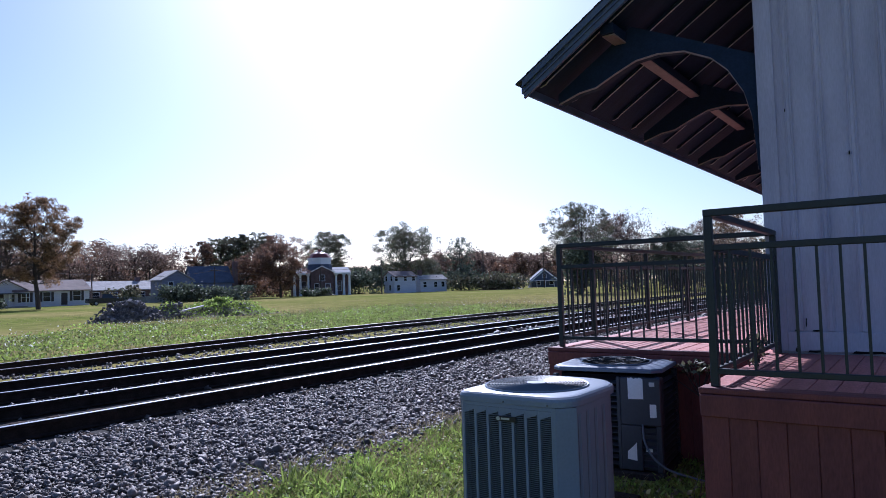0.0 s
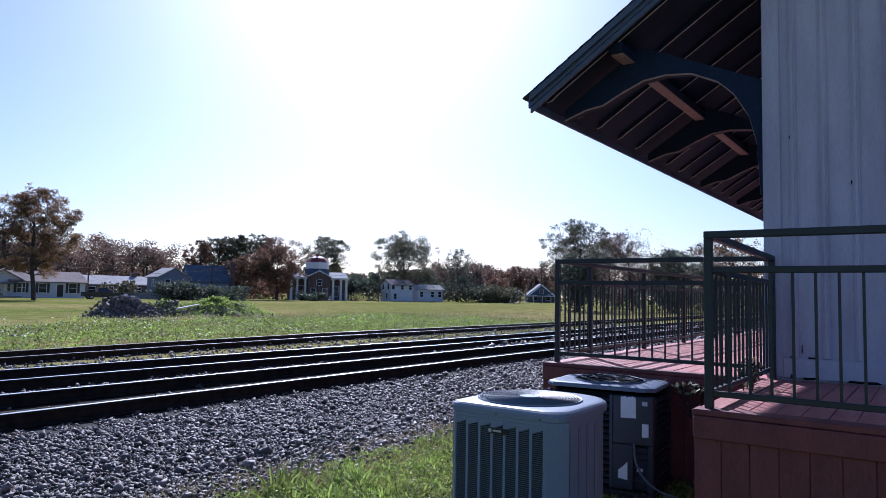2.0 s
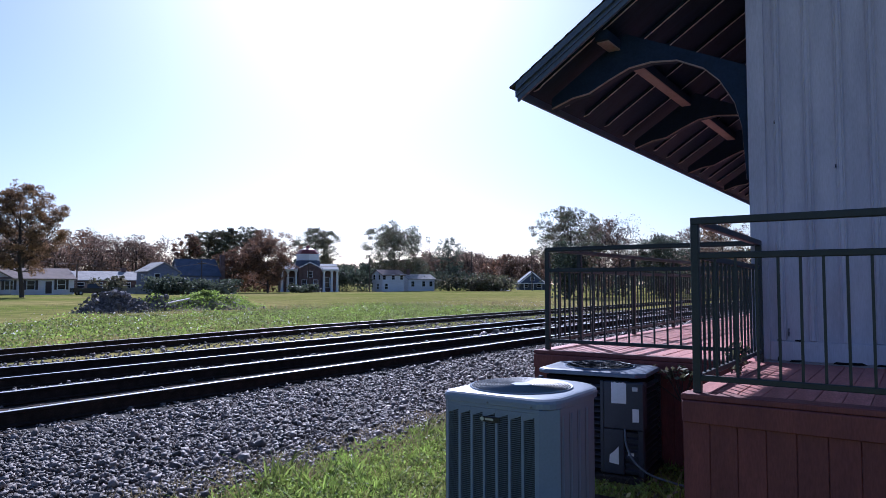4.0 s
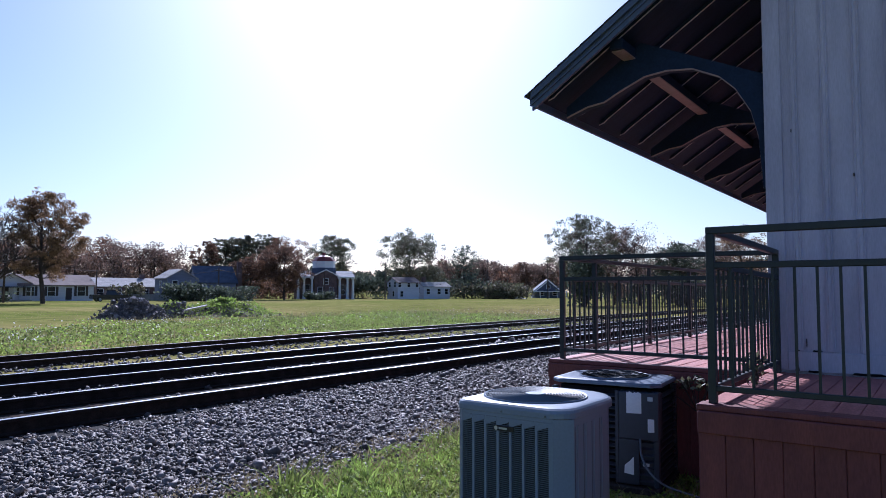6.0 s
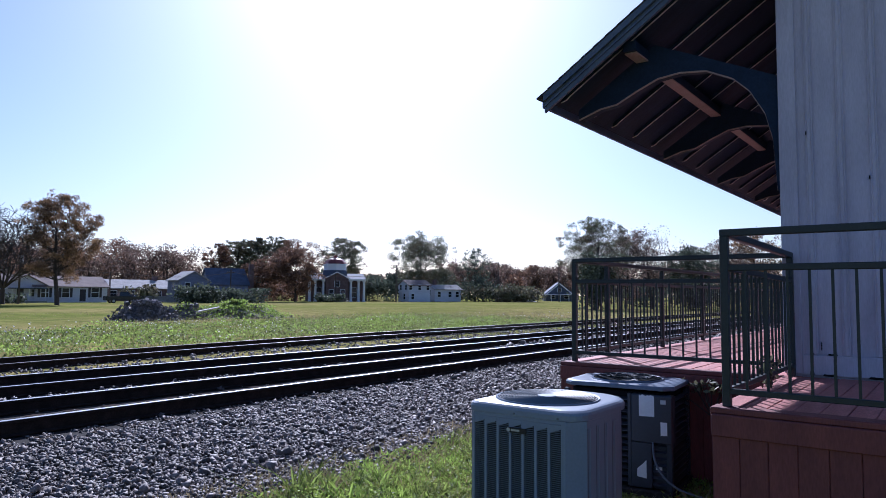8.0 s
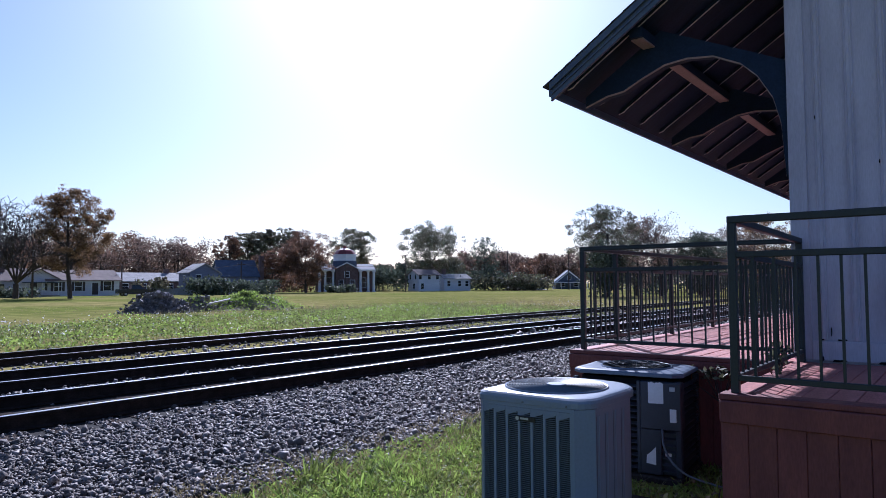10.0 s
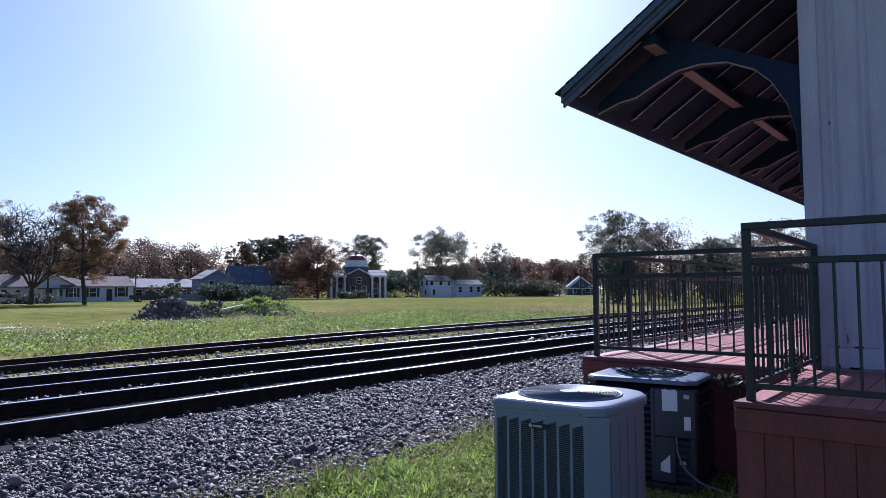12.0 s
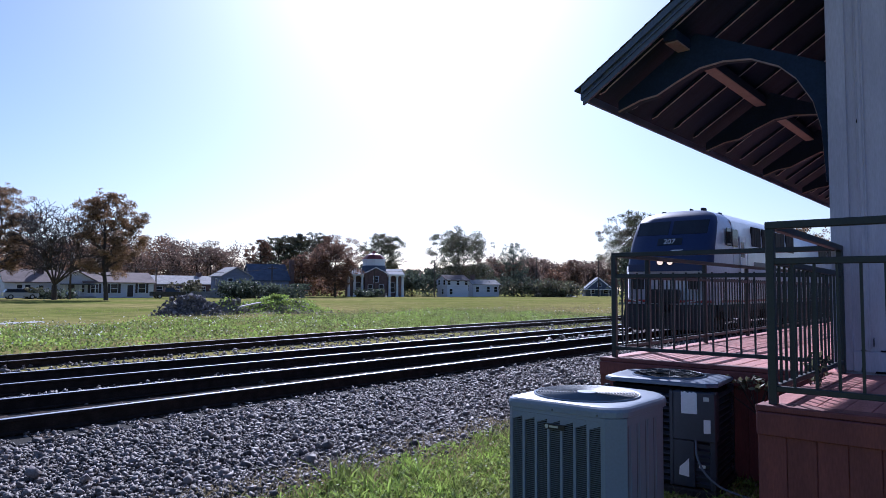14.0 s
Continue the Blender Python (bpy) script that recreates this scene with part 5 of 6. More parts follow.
he = house("house", "small house with steep dark gables and white trim", bearing(27.6, 215, FIELD_Z), -55, 8.0, 8.0, 2.4, 3.2, True, M["roof_dark"], M["roof_dark"],
           [("+x", 0.0, 2.9, 1.0, 1.0, False), ("+x", -2.0, 0.8, 1.2, 1.3, False), ("+x", 2.0, 0.8, 1.2, 1.3, False)])
for s in (-1, 1):
    part("gable_trim", prism(bmesh.new(), [(0, 5.55), (s * 4.3, 2.05), (s * 4.3, 1.65), (0, 5.15)], lambda u, v, k: (4.36 + 0.1 * k, u, v)), M["trim"], he)
part("porch_roof", boxed(4.0, 6.0, -5.5, 5.5, 1.9, 2.1, 0.03), M["trim"], he)
for y in (-5.2, -2.6, 0, 2.6, 5.2):
    part("porch_post", boxed(5.7, 5.85, y - 0.08, y + 0.08, 0, 1.9), M["trim"], he)


def church():
    c = empty("church", bearing(46.0, 165, FIELD_Z), -38, label="brick church with white columns and a red-domed white cupola", category="church")
    c.scale = (1, 1, 0.86)
    part("wall", boxed(-8, 2, -6.5, 6.5, -0.3, 6.0), M["house_brick"], c)
    part("roof", gable_roof(None, -8, 2, -6.5, 6.5, 6.0, 1.6, False, 0.4, 0.2), M["roof_dark"], c)
    part("portico_wall", boxed(2.0, 3.5, -2.6, 2.6, -0.3, 6.2), M["house_brick"], c)
    part("portico_gable", prism(bmesh.new(), [(-2.6, 6.2), (2.6, 6.2), (0, 7.8)], lambda u, v, s: (2.0 + 1.5 * s, u, v)), M["house_brick"], c)
    for s in (-1, 1):
        part("gable_trim", prism(bmesh.new(), [(0, 8.1), (s * 3.0, 6.35), (s * 3.0, 6.05), (0, 7.8)], lambda u, v, k: (3.5 + 0.15 * k, u, v)), M["trim"], c)
    for y in (-6.3, -5.0, -3.2, 3.2, 5.0, 6.3):
        col = part("column", tube(bmesh.new(), (3.4, y, 0.2), (3.4, y, 5.4), 0.32, 0.26, 14), M["trim"], c, "white column")
        part("capital", boxed(3.0, 3.8, y - 0.4, y + 0.4, 5.4, 5.7, 0.04), M["trim"], col)
        part("base", boxed(3.0, 3.8, y - 0.4, y + 0.4, 0.0, 0.2, 0.02), M["trim"], col)
    for s in (-1, 1):
        part("entablature", boxed(2.01, 4.0, s * 4.75 - 1.95, s * 4.75 + 1.95, 5.7, 6.1, 0.03), M["trim"], c)
    for y in (-1.3, 1.3):
        window(c, "+x", y, 1.2, 1.0, 2.0, 3.5)
    window(c, "+x", 0.0, 4.0, 1.1, 1.5, 3.5)
    window(c, "+x", -4.1, 1.2, 1.0, 2.6, 2.0)
    window(c, "+x", 4.1, 1.2, 1.0, 2.6, 2.0)
    base = part("cupola_base", tube(bmesh.new(), (-1.5, 0, 6.5), (-1.5, 0, 8.6), 3.0, 2.8, 8), M["roof_dark"], c)
    part("cupola_drum", tube(bmesh.new(), (-1.5, 0, 8.6), (-1.5, 0, 10.1), 2.7, 2.7, 8), M["trim"], c, "white octagonal drum")
    part("cupola_cornice", tube(bmesh.new(), (-1.5, 0, 10.1), (-1.5, 0, 10.35), 3.0, 3.0, 8), M["trim"], c)
    part("dome", tube(bmesh.new(), (-1.5, 0, 10.35), (-1.5, 0, 11.6), 2.9, 1.9, 8), M["roof_red"], c, "dull red dome")
    part("dome_top", tube(bmesh.new(), (-1.5, 0, 11.6), (-1.5, 0, 12.2), 1.9, 0.5, 8), M["roof_red"], c)
    part("lantern", tube(bmesh.new(), (-1.5, 0, 12.2), (-1.5, 0, 12.8), 0.5, 0.4, 8), M["roof_red"], c)


church()


def shrub(label, place, spread, height, n, kind, seed):
    e = empty("shrub", place, label=label, category="shrub")
    g = np.random.default_rng(seed)
    lobes = g.normal(0, 1, (12, 3)) * np.array([spread * 0.28, spread * 0.28, height * 0.16]) + np.array([0, 0, height * 0.5])
    c = lobes[g.integers(0, 12, n)] + g.normal(0, 1, (n, 3)) * np.array([spread * 0.10, spread * 0.10, height * 0.16])
    c[:, 2] = np.clip(c[:, 2], 0.05, height)
    bm = bmesh.new()
    for L in lobes:
        tube(bm, (0, 0, -0.1), tuple(L), 0.05, 0.02, 4, False)
    part("stem", bm, M["bark"], e)
    leaf_mesh("leaf_mass", c, 0.0018 * Vector(place).length + 0.05, LEAF[kind], e, "", g)["kind"] = "stuff"


for i, (b, d, sp, h, n, kind, lab) in enumerate([
    (56.8, 128, 7, 3.6, 1500, "dark", "dark green shrubs before the blue house"), (55.3, 130, 8, 2.8, 1500, "dark", "dark green hedge before the blue house"),
    (53.6, 134, 9, 2.6, 1500, "dark", "dark green hedge along the street"), (60.3, 140, 4.5, 3.2, 900, "green", "green shrub beside the grey-roofed house"),
    (31.8, 175, 12, 4.6, 1800, "green", "leafy green thicket at the field's edge"), (30.6, 180, 9, 4.0, 1600, "green", "leafy green thicket at the field's edge"),
    (31.0, 186, 8, 3.4, 1000, "green", "leafy green thicket at the field's edge"), (42.9, 172, 8, 6.5, 1600, "dark", "dark round evergreen beside the church"),
    (33.8, 182, 14, 6.5, 1800, "dark", "dark undergrowth beneath the slender tree"), (35.9, 190, 10, 6.0, 1500, "dark", "dark undergrowth behind the white house"),
    (24.4, 88, 5.5, 7.0, 2600, "dark", "dark cedar across the tracks"), (17.2, 92, 5.0, 3.8, 1600, "dark", "dark rounded evergreen across the tracks"),
    (21.0, 120, 16, 4.5, 2200, "dark", "dark undergrowth across the tracks"), (15.0, 125, 18, 4.5, 2200, "dark", "dark undergrowth across the tracks"), (10.5, 125, 18, 4.5, 2200, "dark", "dark undergrowth across the tracks"),
    (69.6, 122, 4.0, 1.6, 700, "dark", "low dark hedge before the bungalow"), (71.3, 124, 3.0, 1.8, 500, "green", "yellow-green bush before the bungalow"),
    (46.5, 150, 6, 1.8, 700, "dark", "low hedge before the church"), (50.5, 170, 12, 5.0, 1600, "rust", "russet undergrowth beside the street")]):
    shrub(lab, bearing(b, d, FIELD_Z), sp, h, n, kind, 300 + i)


def utility_pole(b, d, h, arm=True, can=False):
    e = empty("utility_pole", bearing(b, d, FIELD_Z), 10, label="weathered wooden utility pole by the street", category="utility pole", group="utility poles")
    part("shaft", tube(bmesh.new(), (0, 0, -0.2), (0, 0, h), 0.16, 0.11, 8), M["pole"], e)
    if arm:
        a = part("cross_arm", boxed(-0.06, 0.06, -1.1, 1.1, h - 0.7, h - 0.58), M["pole"], e)
        for y in (-1.0, -0.4, 0.4, 1.0):
            part("insulator", tube(bmesh.new(), (0, y, h - 0.58), (0, y, h - 0.42), 0.05, 0.03, 6), M["roof_grey"], a)
    if can:
        part("transformer", tube(bmesh.new(), (0.32, 0, h - 2.2), (0.32, 0, h - 1.1), 0.24, 0.24, 12), M["roof_grey"], e, "grey transformer can")


for b, d, h, arm, can in ((32.5, 175, 10.2, True, False), (27.5, 190, 10.0, False, False), (41.0, 160, 8.6, False, False), (54.3, 140, 6.4, True, False), (68.8, 118, 8.2, False, True), (46.0, 155, 6.4, False, False), (63.0, 140, 5.5, False, False)):
    utility_pole(b, d, h, arm, can)


def wire_run(pts, sag, label):
    cu = bpy.data.curves.new("overhead_wire", "CURVE")
    cu.dimensions, cu.bevel_depth, cu.bevel_resolution = "3D", 0.03, 0
    out = []
    for a, b in zip(pts, pts[1:]):
        for k in range(9):
            t = k / 9
            p = a.lerp(b, t)
            out.append(p - Vector((0, 0, sag * 4 * t * (1 - t))))
    out.append(pts[-1])
    s = cu.splines.new("POLY")
    s.points.add(len(out) - 1)
    for q, p in zip(s.points, out):
        q.co = (*p, 1)
    cu.materials.append(M["pole"])
    tagged(new("overhead_wire", cu), label, "wire")


wire_run([bearing(54.3, 140, 5.8), bearing(46.0, 155, 6.0), bearing(41.0, 160, 8.0), bearing(32.5, 175, 9.3), bearing(27.5, 190, 9.4)], 1.2, "thin overhead wire sagging between utility poles")
wire_run([bearing(68.8, 118, 7.4), bearing(63.0, 140, 5.3), bearing(54.3, 140, 5.6)], 0.8, "thin overhead wire sagging between utility poles")


# low pale fence before the blue house
def fence():
    e = empty("fence", bearing(60.2, 138, FIELD_Z), label="low pale board fence before the blue house", category="fence")
    a = bearing(60.9, 138, 0) - bearing(60.2, 138, 0)
    v = bearing(57.6, 136, 0) - bearing(60.9, 138, 0)
    n = 14
    for i in range(n):
        m4 = Matrix.Translation(a + v * (i + 0.5) / n) @ Matrix.Rotation(math.atan2(v.y, v.x), 4, "Z")
        part("board", boxed(-v.length / n / 2 + 0.01, v.length / n / 2 - 0.01, -0.03, 0.03, 0.0, 1.15 + 0.02 * (i % 3), 0.01, m4), M["roof_grey"], e)


fence()


# ---------------------------------------------------------------- parked vehicles
M["car_dark"] = material("dark_car_paint", (0.012, 0.012, 0.016), 0.25, vary=0.1, scale=2, fine=9, bump=0)
M["car_silver"] = material("silver_car_paint", (0.35, 0.37, 0.42), 0.3, metal=0.5, vary=0.08, scale=2, fine=9, bump=0)
M["tyre"] = material("tyre_rubber", (0.02, 0.02, 0.02), 0.85, vary=0.2, scale=6, fine=40, bump=0.2)
M["rim"] = material("wheel_rim", (0.4, 0.4, 0.42), 0.35, metal=0.8, vary=0.1, scale=6, fine=40, bump=0)


def vehicle(name, label, place, rz, profile, cabin, length, mat, category):
    """Body from a side outline, glazed cabin, four wheels; x runs along the vehicle."""
    e = empty(name, place, rz, label=label, category=category)
    body = prism(bmesh.new(), profile, lambda u, v, s: (u, -0.9 + 1.8 * s, v))
    bmesh.ops.bevel(body, geom=body.edges[:], offset=0.05, segments=2, affect="EDGES")
    part("body", body, mat, e)
    cab = prism(bmesh.new(), cabin, lambda u, v, s: (u + 0.0, (-0.8 + 1.6 * s) * (1 - 0.12 * (v > 1.3)), v))
    c = part("cabin", cab, M["pane"], e, "dark glazed cabin")
    us, vs = [u for u, v in cabin], [v for u, v in cabin]
    top = max(vs)
    tu = [u for u, v in cabin if v == top]
    part("cabin_roof", boxed(min(tu) - 0.05, max(tu) + 0.05, -0.72, 0.72, top, top + 0.05, 0.02), mat, c)
    for x in (-length * 0.31, length * 0.31):
        for y in (-0.85, 0.85):
            w = part("wheel", tube(bmesh.new(), (x, y - 0.11, 0.36), (x, y + 0.11, 0.36), 0.36, 0.36, 18), M["tyre"], e)
            part("rim", tube(bmesh.new(), (x, y - 0.125, 0.36), (x, y + 0.125, 0.36), 0.21, 0.21, 12), M["rim"], w)
    for y in (-0.65, 0.65):
        part("headlight", boxed(length / 2 - 0.03, length / 2 + 0.015, y - 0.14, y + 0.14, 0.75, 0.9), M["trim"], e)
    return e


vehicle("pickup_truck", "black pickup truck parked by the ranch house", bearing(62.1, 126, FIELD_Z), 80, [(-2.8, 0.45), (2.8, 0.45), (2.8, 1.05), (1.2, 1.12), (-0.8, 1.15), (-2.8, 1.15)], [(1.2, 1.1), (0.7, 1.8), (-0.6, 1.8), (-0.8, 1.1)], 5.4, M["car_dark"], "truck")
vehicle("car", "silver station wagon parked at the street", bearing(71.9, 120, FIELD_Z), 84, [(-2.3, 0.4), (2.3, 0.4), (2.3, 0.85), (0.9, 1.0), (-2.3, 1.0)], [(1.0, 0.98), (0.3, 1.5), (-1.8, 1.5), (-2.2, 0.98)], 4.5, M["car_silver"], "car")
vehicle("car", "dark car parked beside the brick house", bearing(60.6, 146, FIELD_Z), 80, [(-2.2, 0.4), (2.2, 0.4), (2.2, 0.8), (1.0, 0.95), (-2.2, 0.95)], [(1.0, 0.94), (0.3, 1.42), (-1.2, 1.42), (-1.7, 0.94)], 4.3, M["car_dark"], "car")

# small debris in the field
heap("debris_pile", "small pale pile of debris at the field's far edge", -97.0, 166.0, 3.4, 3.4, 1.1, 9.0, M["lane"], 0.5)


# ---------------------------------------------------------------- the train
M.update(
    train_silver=material("brushed_silver_paint", (0.60, 0.64, 0.72), 0.32, metal=0.2, vary=0.1, scale=1.2, fine=12, bump=0.03),
    train_white=material("pale_grey_nose_paint", (0.60, 0.61, 0.65), 0.4, vary=0.12, scale=1.2, fine=12, bump=0.03),
    train_blue=material("deep_blue_paint", (0.012, 0.024, 0.095), 0.42, vary=0.12, scale=1.2, fine=12, bump=0.02),
    train_red=material("red_stripe_paint", (0.30, 0.03, 0.03), 0.4, vary=0.1, scale=1.2, fine=12, bump=0.02),
    train_under=material("grimy_underframe", (0.022, 0.02, 0.02), 0.75, vary=0.3, scale=3, fine=25, bump=0.3),
    steel=material("coach_stainless", (0.50, 0.52, 0.55), 0.28, metal=0.85, vary=0.08, scale=1.5, fine=12, bump=0.03),
    lamp=glow("headlight_lamp", (1.0, 0.66, 0.36), 0.75),
    number=material("white_number_paint", (0.75, 0.77, 0.8), 0.5, vary=0.05, scale=3, fine=12, bump=0),
)
SIDE = 1.5


def half_section(top, w, z0):
    """Right half of a body section from the sill up over the roof's middle."""
    s = [(w, z0), (w, z0 + (2.35 - z0) * 0.5), (w, min(2.35, top - 0.2)), (w * 0.985, top - (top - 2.3) * 0.45 if top > 2.8 else top - 0.12), (w * 0.93, top - 0.42 if top > 3.2 else top - 0.07), (w * 0.74, top - 0.17 if top > 3.2 else top - 0.03), (w * 0.42, top - 0.04), (0.0, top)]
    return s


def loft(stations, zlo, zhi, name, mat, parent, label=""):
    """Skin through sections (y, top, half width), kept between two heights."""
    verts, faces, rows = [], [], []
    for y, top, w, sill in stations:
        half = half_section(top, w, sill)
        ring = half + [(-x, z) for x, z in half[-2::-1]]
        rows.append([(x, y, min(max(z, zlo), zhi)) for x, z in ring])
    n = len(rows[0])
    for r_ in rows:
        verts += r_
    for k in range(len(rows) - 1):
        for i in range(n - 1):
            a = k * n + i
            faces.append((a, a + 1, a + n + 1, a + n))
    faces.append(tuple(range(n)))
    faces.append(tuple(range((len(rows) - 1) * n, len(rows) * n))[::-1])
    return mesh_part(name, verts, faces, mat, parent, label, True)


def bogie(parent, y, wheels, base):
    b = part("bogie", boxed(-1.2, 1.2, y - base / 2 - 0.7, y + base / 2 + 0.7, 0.42, 0.75, 0.06), M["train_under"], parent, "grimy wheel truck")
    for k in range(wheels):
        yy = y - base / 2 + base * k / (wheels - 1)
        for s in (-1, 1):
            w = part("wheel", tube(bmesh.new(), (s * 0.70, yy, 0.48), (s * 0.83, yy, 0.48), 0.48, 0.48, 24), M["train_under"], b)
            part("axle_box", boxed(min(s * 1.02, s * 1.22), max(s * 1.02, s * 1.22), yy - 0.2, yy + 0.2, 0.34, 0.72, 0.03), M["train_under"], b)


def locomotive():
    e = empty("locomotive", (TRACK_1, 30, HEAD_1), label="blue and silver diesel passenger locomotive with lit headlights", category="locomotive")
    L = 21.0
    lower = [(0.0, 2.36, 1.30, 0.95), (0.10, 2.36, 1.42, 0.95), (0.45, 2.36, 1.49, 0.95), (1.2, 2.36, SIDE, 0.95), (L, 2.36, SIDE, 0.95)]
    loft(lower, 0.95, 2.24, "lower_body", M["train_white"], e, "pale grey lower body")
    def front(z):
        """How far back the sloping front stands at height z."""
        pts = [(0.9, 0.0), (2.2, 0.0), (2.6, 0.10), (3.0, 0.27), (3.35, 0.45), (3.8, 0.72), (4.02, 0.95), (4.16, 1.25), (4.24, 1.7), (4.27, 2.3)]
        for (za, ya), (zb, yb) in zip(pts, pts[1:]):
            if za <= z <= zb:
                return ya + (yb - ya) * (z - za) / (zb - za)
        return 2.3
    rings = []
    for z, w in ((2.236, 1.49), (2.6, 1.48), (3.0, 1.465), (3.35, 1.45), (3.7, 1.41), (3.9, 1.33), (4.02, 1.20), (4.12, 1.00), (4.20, 0.72), (4.25, 0.40)):
        f, c = front(z), 0.20
        bow = 0.10
        half = [(w, 2.32), (w, f + 0.55), (w - 0.015, f + 0.36), (w - 0.07, f + 0.20), (w - 0.19, f + bow), (w * 0.55, f + bow * 0.3), (0.0, f)]
        rings.append([(x, y, z) for x, y in half] + [(-x, y, z) for x, y in half[-2::-1]])
    verts = [p for r_ in rings for p in r_]
    m_ = len(rings[0])
    faces = [(k * m_ + i, k * m_ + i + 1, (k + 1) * m_ + i + 1, (k + 1) * m_ + i) for k in range(len(rings) - 1) for i in range(m_ - 1)]
    faces.append(tuple(range((len(rings) - 1) * m_, len(rings) * m_)))
    sides = [f_ for f_ in faces[:-1] if f_[0] % m_ < 2 or f_[0] % m_ >= m_ - 3]
    fronts = [f_ for f_ in faces if f_ not in sides]
    mesh_part("nose", verts, [f_[::-1] for f_ in fronts], M["train_blue"], e, "deep blue sloping nose", True)
    mesh_part("cab_side", verts, [f_[::-1] for f_ in sides], M["train_silver"], e, "silver cab side", True)
    loft([(2.3, 4.27, SIDE, 2.2), (L, 4.27, SIDE, 2.2)], 2.235, 9, "upper_body", M["train_silver"], e, "silver upper body")
    # blue swoosh over the pale lower nose
    part("nose_band", boxed(-1.31, 1.31, -0.012, 0.0, 2.05, 2.3, 0.004), M["train_blue"], e)
    part("stripe", boxed(-1.49, 1.49, -0.02, 0.3, 1.02, 1.10, 0.01), M["train_red"], e, "thin red stripe")
    for s in (-1, 1):
        part("stripe", boxed(min(s * 1.5, s * 1.508), max(s * 1.5, s * 1.508), 0.9, L, 1.02, 1.10), M["train_red"], e, "thin red stripe")
    # windscreen, on the slope
    def on_slope(x0, x1, a, b, off):
        # a pane from height a to b that follows the bowed, sloping front
        bm = bmesh.new()
        n = Vector((0, -0.86, 0.5)) * off
        cols = 6
        grid = []
        for z in (a, (a + b) / 2, b):
            row = []
            for i in range(cols + 1):
                x = x0 + (x1 - x0) * i / cols
                ax = abs(x)
                bow = 0.03 * ax / 0.79 if ax < 0.79 else 0.03 + 0.07 * (ax - 0.79) / 0.45
                row.append(Vector((x, front(z) + bow, z)))
            grid.append(row)
        top_v = [[bm.verts.new(p + n) for p in row] for row in grid]
        low_v = [[bm.verts.new(p - n) for p in row] for row in grid]
        for j in range(2):
            for i in range(cols):
                bm.faces.new((top_v[j][i], top_v[j][i + 1], top_v[j + 1][i + 1], top_v[j + 1][i]))
        for j in range(2):
            for i in (0, cols):
                bm.faces.new((top_v[j][i], low_v[j][i], low_v[j + 1][i], top_v[j + 1][i]))
        for j in (0, 2):
            for i in range(cols):
                bm.faces.new((top_v[j][i], low_v[j][i], low_v[j][i + 1], top_v[j][i + 1]))
        return bm
    for x0, x1 in ((-1.22, -0.06), (0.06, 1.22)):
        part("windscreen", on_slope(x0, x1, 3.30, 3.78, 0.012), M["pane"], e, "dark windscreen pane")
    part("number_board", on_slope(-0.38, 0.46, 2.93, 3.17, 0.012), M["badge"], e)
    # number
    cu = bpy.data.curves.new("number", "FONT")
    cu.body, cu.size, cu.align_x, cu.align_y, cu.extrude = "207", 0.27, "CENTER", "CENTER", 0.004
    cu.materials.append(M["number"])
    t = new("number", cu)
    t.parent = e
    t.matrix_basis = pose(0.04, 0.27, 3.055, 62, 0, 0)
    # plain maker's mark: three rising strokes
    for k in range(3):
        part("mark_stroke", prism(bmesh.new(), [(-0.45 + 0.22 * k, -0.10), (-0.30 + 0.22 * k, -0.10), (0.35 + 0.10 * k, 0.07), (0.25 + 0.10 * k, 0.07)], lambda u, v, s: (u, front(2.70 + v) + 0.03 * s - 0.02, 2.70 + v)), M["number"], e, "pale stroke of a plain mark")
    for x in (-0.17, 0.17):
        h = part("headlight_ring", tube(bmesh.new(), (x, -0.03, 2.36), (x, 0.05, 2.36), 0.125, 0.125, 18), M["train_under"], e)
        part("headlight_lens", tube(bmesh.new(), (x, -0.04, 2.36), (x, -0.028, 2.36), 0.10, 0.10, 18), M["lamp"], h, "lit round headlight")
    for x in (-0.95, 0.95):
        part("marker_box", boxed(x - 0.20, x + 0.20, -0.03, 0.06, 1.45, 1.82, 0.02), M["train_under"], e, "dark light box")
    # pilot, coupler, steps
    pl = prism(bmesh.new(), [(-0.25, 0.14), (0.1, 0.14), (0.7, 0.95), (0.0, 0.95)], lambda u, v, s: (-1.45 + 2.9 * s, u, v))
    part("pilot", pl, M["train_under"], e, "black steel pilot")
    part("coupler", boxed(-0.16, 0.16, -0.6, 0.1, 0.70, 0.98, 0.04), M["train_under"], e)
    part("coupler_cover", boxed(-0.5, 0.5, -0.09, -0.02, 0.98, 1.45, 0.04), M["train_under"], e)
    for s in (-1, 1):
        part("grab_rail", tube(bmesh.new(), (s * 0.75, -0.16, 1.02), (s * 1.25, -0.16, 1.12), 0.018, n=6), M["number"], e)
        part("sill", boxed(min(s * 1.30, s * 1.5), max(s * 1.30, s * 1.5), 0.6, L, 0.72, 0.95, 0.02), M["train_under"], e)
        # cab side windows, door, grilles
        part("cab_window", boxed(min(s * 1.48, s * 1.512), max(s * 1.48, s * 1.512), 1.55, 2.05, 2.95, 3.55, 0.02), M["pane"], e)
        part("cab_window", boxed(min(s * 1.48, s * 1.512), max(s * 1.48, s * 1.512), 2.15, 2.75, 2.95, 3.55, 0.02), M["pane"], e)
        d = part("cab_door", boxed(min(s * 1.49, s * 1.508), max(s * 1.49, s * 1.508), 2.95, 3.6, 1.05, 3.35, 0.01), M["train_silver"], e)
        part("door_window", boxed(min(s * 1.50, s * 1.512), max(s * 1.50, s * 1.512), 3.08, 3.46, 2.6, 3.15), M["pane"], d)
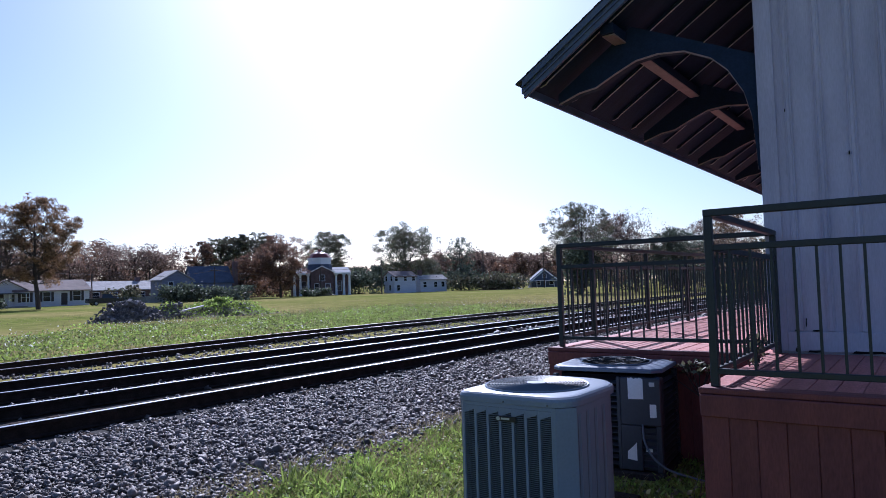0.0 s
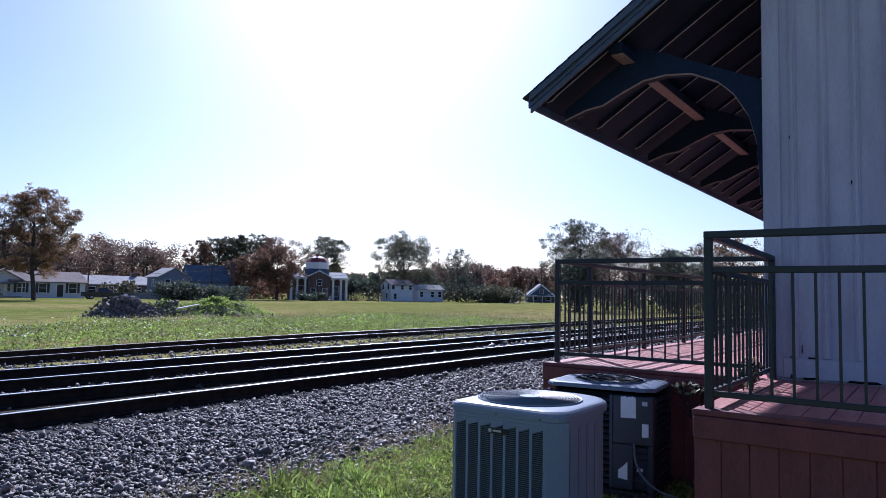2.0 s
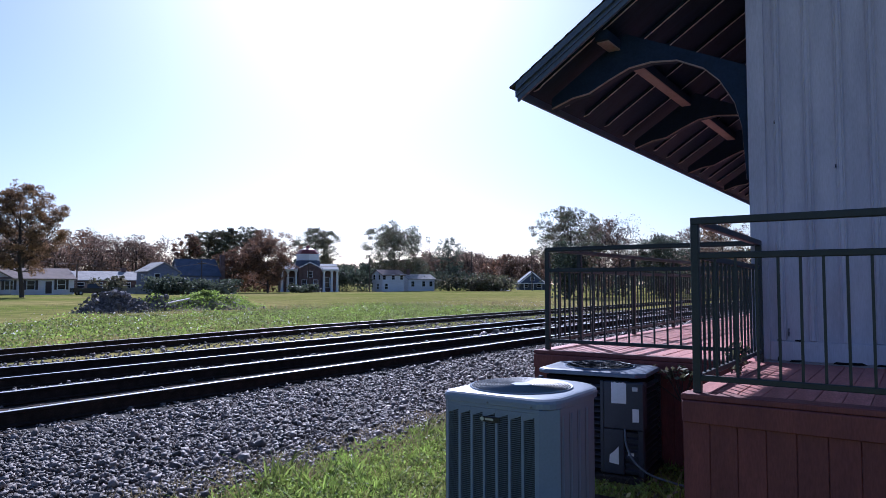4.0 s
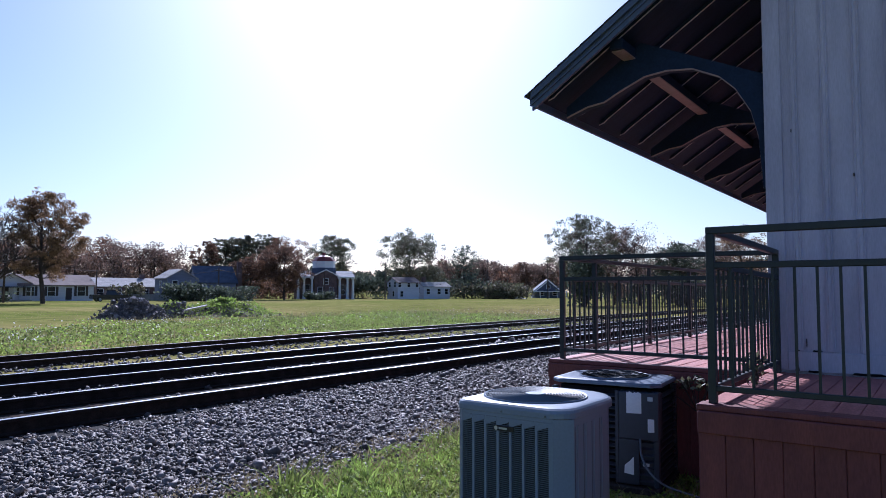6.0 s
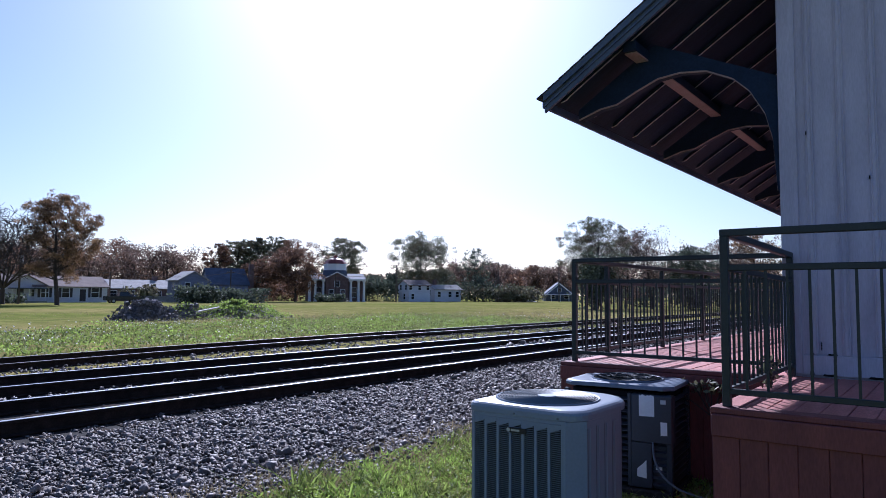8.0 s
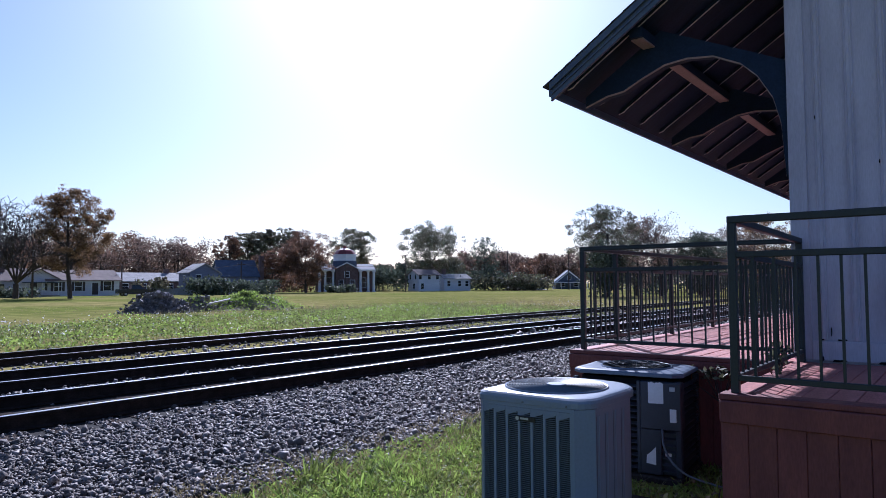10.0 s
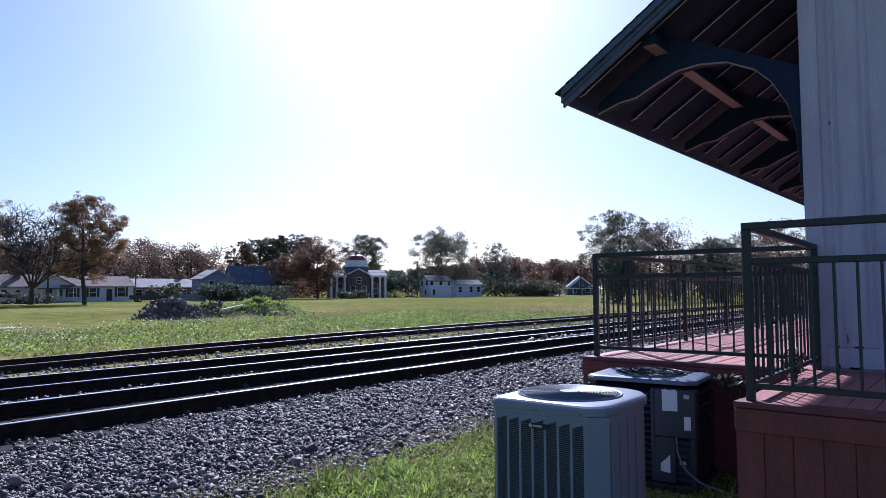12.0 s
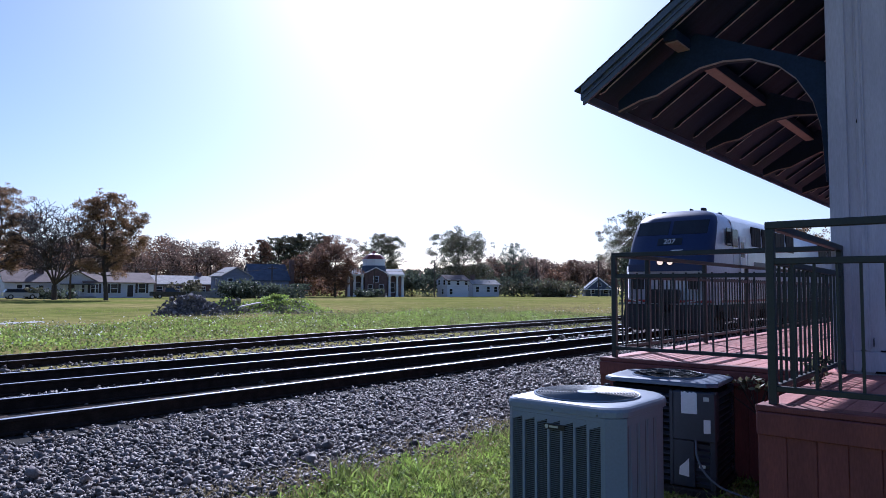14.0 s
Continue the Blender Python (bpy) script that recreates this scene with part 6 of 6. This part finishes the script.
        for k in range(2):
            part("grab_rail", tube(bmesh.new(), (s * 1.55, 2.88 + 0.8 * k, 1.3), (s * 1.55, 2.88 + 0.8 * k, 2.9), 0.018, n=6), M["number"], e)
        for y0, y1 in ((4.4, 5.5), (5.75, 6.7), (7.0, 8.9), (9.2, 10.4), (15.2, 17.0), (17.2, 19.4)):
            g = part("grille", boxed(min(s * 1.44, s * 1.505), max(s * 1.44, s * 1.505), y0, y1, 3.05, 3.78, 0.01), M["train_under"], e, "dark air intake")
            for k in range(5):
                part("grille_bar", boxed(min(s * 1.5, s * 1.512), max(s * 1.5, s * 1.512), y0 + (y1 - y0) * (k + 0.4) / 5, y0 + (y1 - y0) * (k + 0.55) / 5, 3.07, 3.76), M["train_under"], g)
        part("side_mark", boxed(min(s * 1.5, s * 1.506), max(s * 1.5, s * 1.506), 4.6, 7.6, 2.28, 2.48, 0.002), M["train_blue"], e, "plain dark bar of lettering size")
        part("mirror", boxed(min(s * 1.52, s * 1.68), max(s * 1.52, s * 1.68), 1.42, 1.5, 3.0, 3.4, 0.02), M["train_under"], e)
    part("fuel_tank", boxed(-1.35, 1.35, 8.0, 13.2, 0.30, 0.94, 0.1), M["train_under"], e)
    part("underframe", boxed(-1.28, 1.28, 0.6, L, 0.74, 0.95), M["train_under"], e)
    bogie(e, 4.2, 2, 2.8)
    bogie(e, 16.8, 2, 2.8)
    for x, y, w, h in ((0.6, 2.0, 0.06, 0.26), (-0.8, 2.0, 0.07, 0.20), (0.1, 2.2, 0.025, 0.28), (0.95, 2.6, 0.05, 0.12)):
        part("roof_horn", boxed(x - w, x + w, y - 0.15, y + 0.15, 3.9, 4.06 + h, 0.02), M["train_under"], e)
    part("roof_vent", boxed(-0.7, 0.7, 12.0, 19.0, 4.2, 4.34, 0.04), M["train_under"], e)
    return e


def coach():
    e = empty("passenger_coach", (TRACK_1, 60, HEAD_1), label="stainless-steel passenger coach behind the locomotive", category="train car")
    L = 26.0
    loft([(0.0, 3.7, 1.4, 1.0), (0.15, 3.85, 1.52, 1.0), (L - 0.15, 3.85, 1.52, 1.0), (L, 3.7, 1.4, 1.0)], 1.0, 9, "body", M["steel"], e, "stainless-steel shell")
    for s in (-1, 1):
        part("window_band", boxed(min(s * 1.5, s * 1.526), max(s * 1.5, s * 1.526), 2.6, L - 2.6, 2.05, 2.75, 0.005), M["badge"], e)
        for k in range(12):
            y = 3.2 + 1.72 * k
            part("window", boxed(min(s * 1.51, s * 1.530), max(s * 1.51, s * 1.530), y, y + 1.2, 2.12, 2.68, 0.004), M["pane"], e)
        for z, mat in ((1.95, "train_red"), (2.82, "train_blue")):
            part("stripe", boxed(min(s * 1.5, s * 1.528), max(s * 1.5, s * 1.528), 0.3, L - 0.3, z - 0.04, z + 0.04), M[mat], e)
        for k in range(7):
            part("flute", boxed(min(s * 1.5, s * 1.530), max(s * 1.5, s * 1.530), 0.3, L - 0.3, 1.1 + 0.11 * k, 1.15 + 0.11 * k), M["steel"], e)
        part("door", boxed(min(s * 1.5, s * 1.532), max(s * 1.5, s * 1.532), 0.9, 1.8, 1.05, 3.0, 0.01), M["train_silver"], e)
    part("gangway", boxed(-0.6, 0.6, -0.45, 0.05, 0.9, 3.2, 0.05), M["train_under"], e)
    part("underframe", boxed(-1.3, 1.3, 0.6, L - 0.6, 0.55, 1.0, 0.05), M["train_under"], e)
    bogie(e, 4.0, 2, 2.6)
    bogie(e, L - 4.0, 2, 2.6)
    return e


LOCO, COACH = locomotive(), coach()
SPEED, NOSE_END = 30.5, 22.3        # metres a second; the nose's place along the track at the end


# ---------------------------------------------------------------- what moves
def motions():
    times = [0.5 * i for i in range(25)] + [12.1 + 0.1 * i for i in range(20)]
    walk(LOCO, [(t, pose(TRACK_1, NOSE_END + SPEED * (14 - t), HEAD_1)) for t in times])
    walk(COACH, [(t, pose(TRACK_1, NOSE_END + 21.9 + SPEED * (14 - t), HEAD_1)) for t in times])


motions()
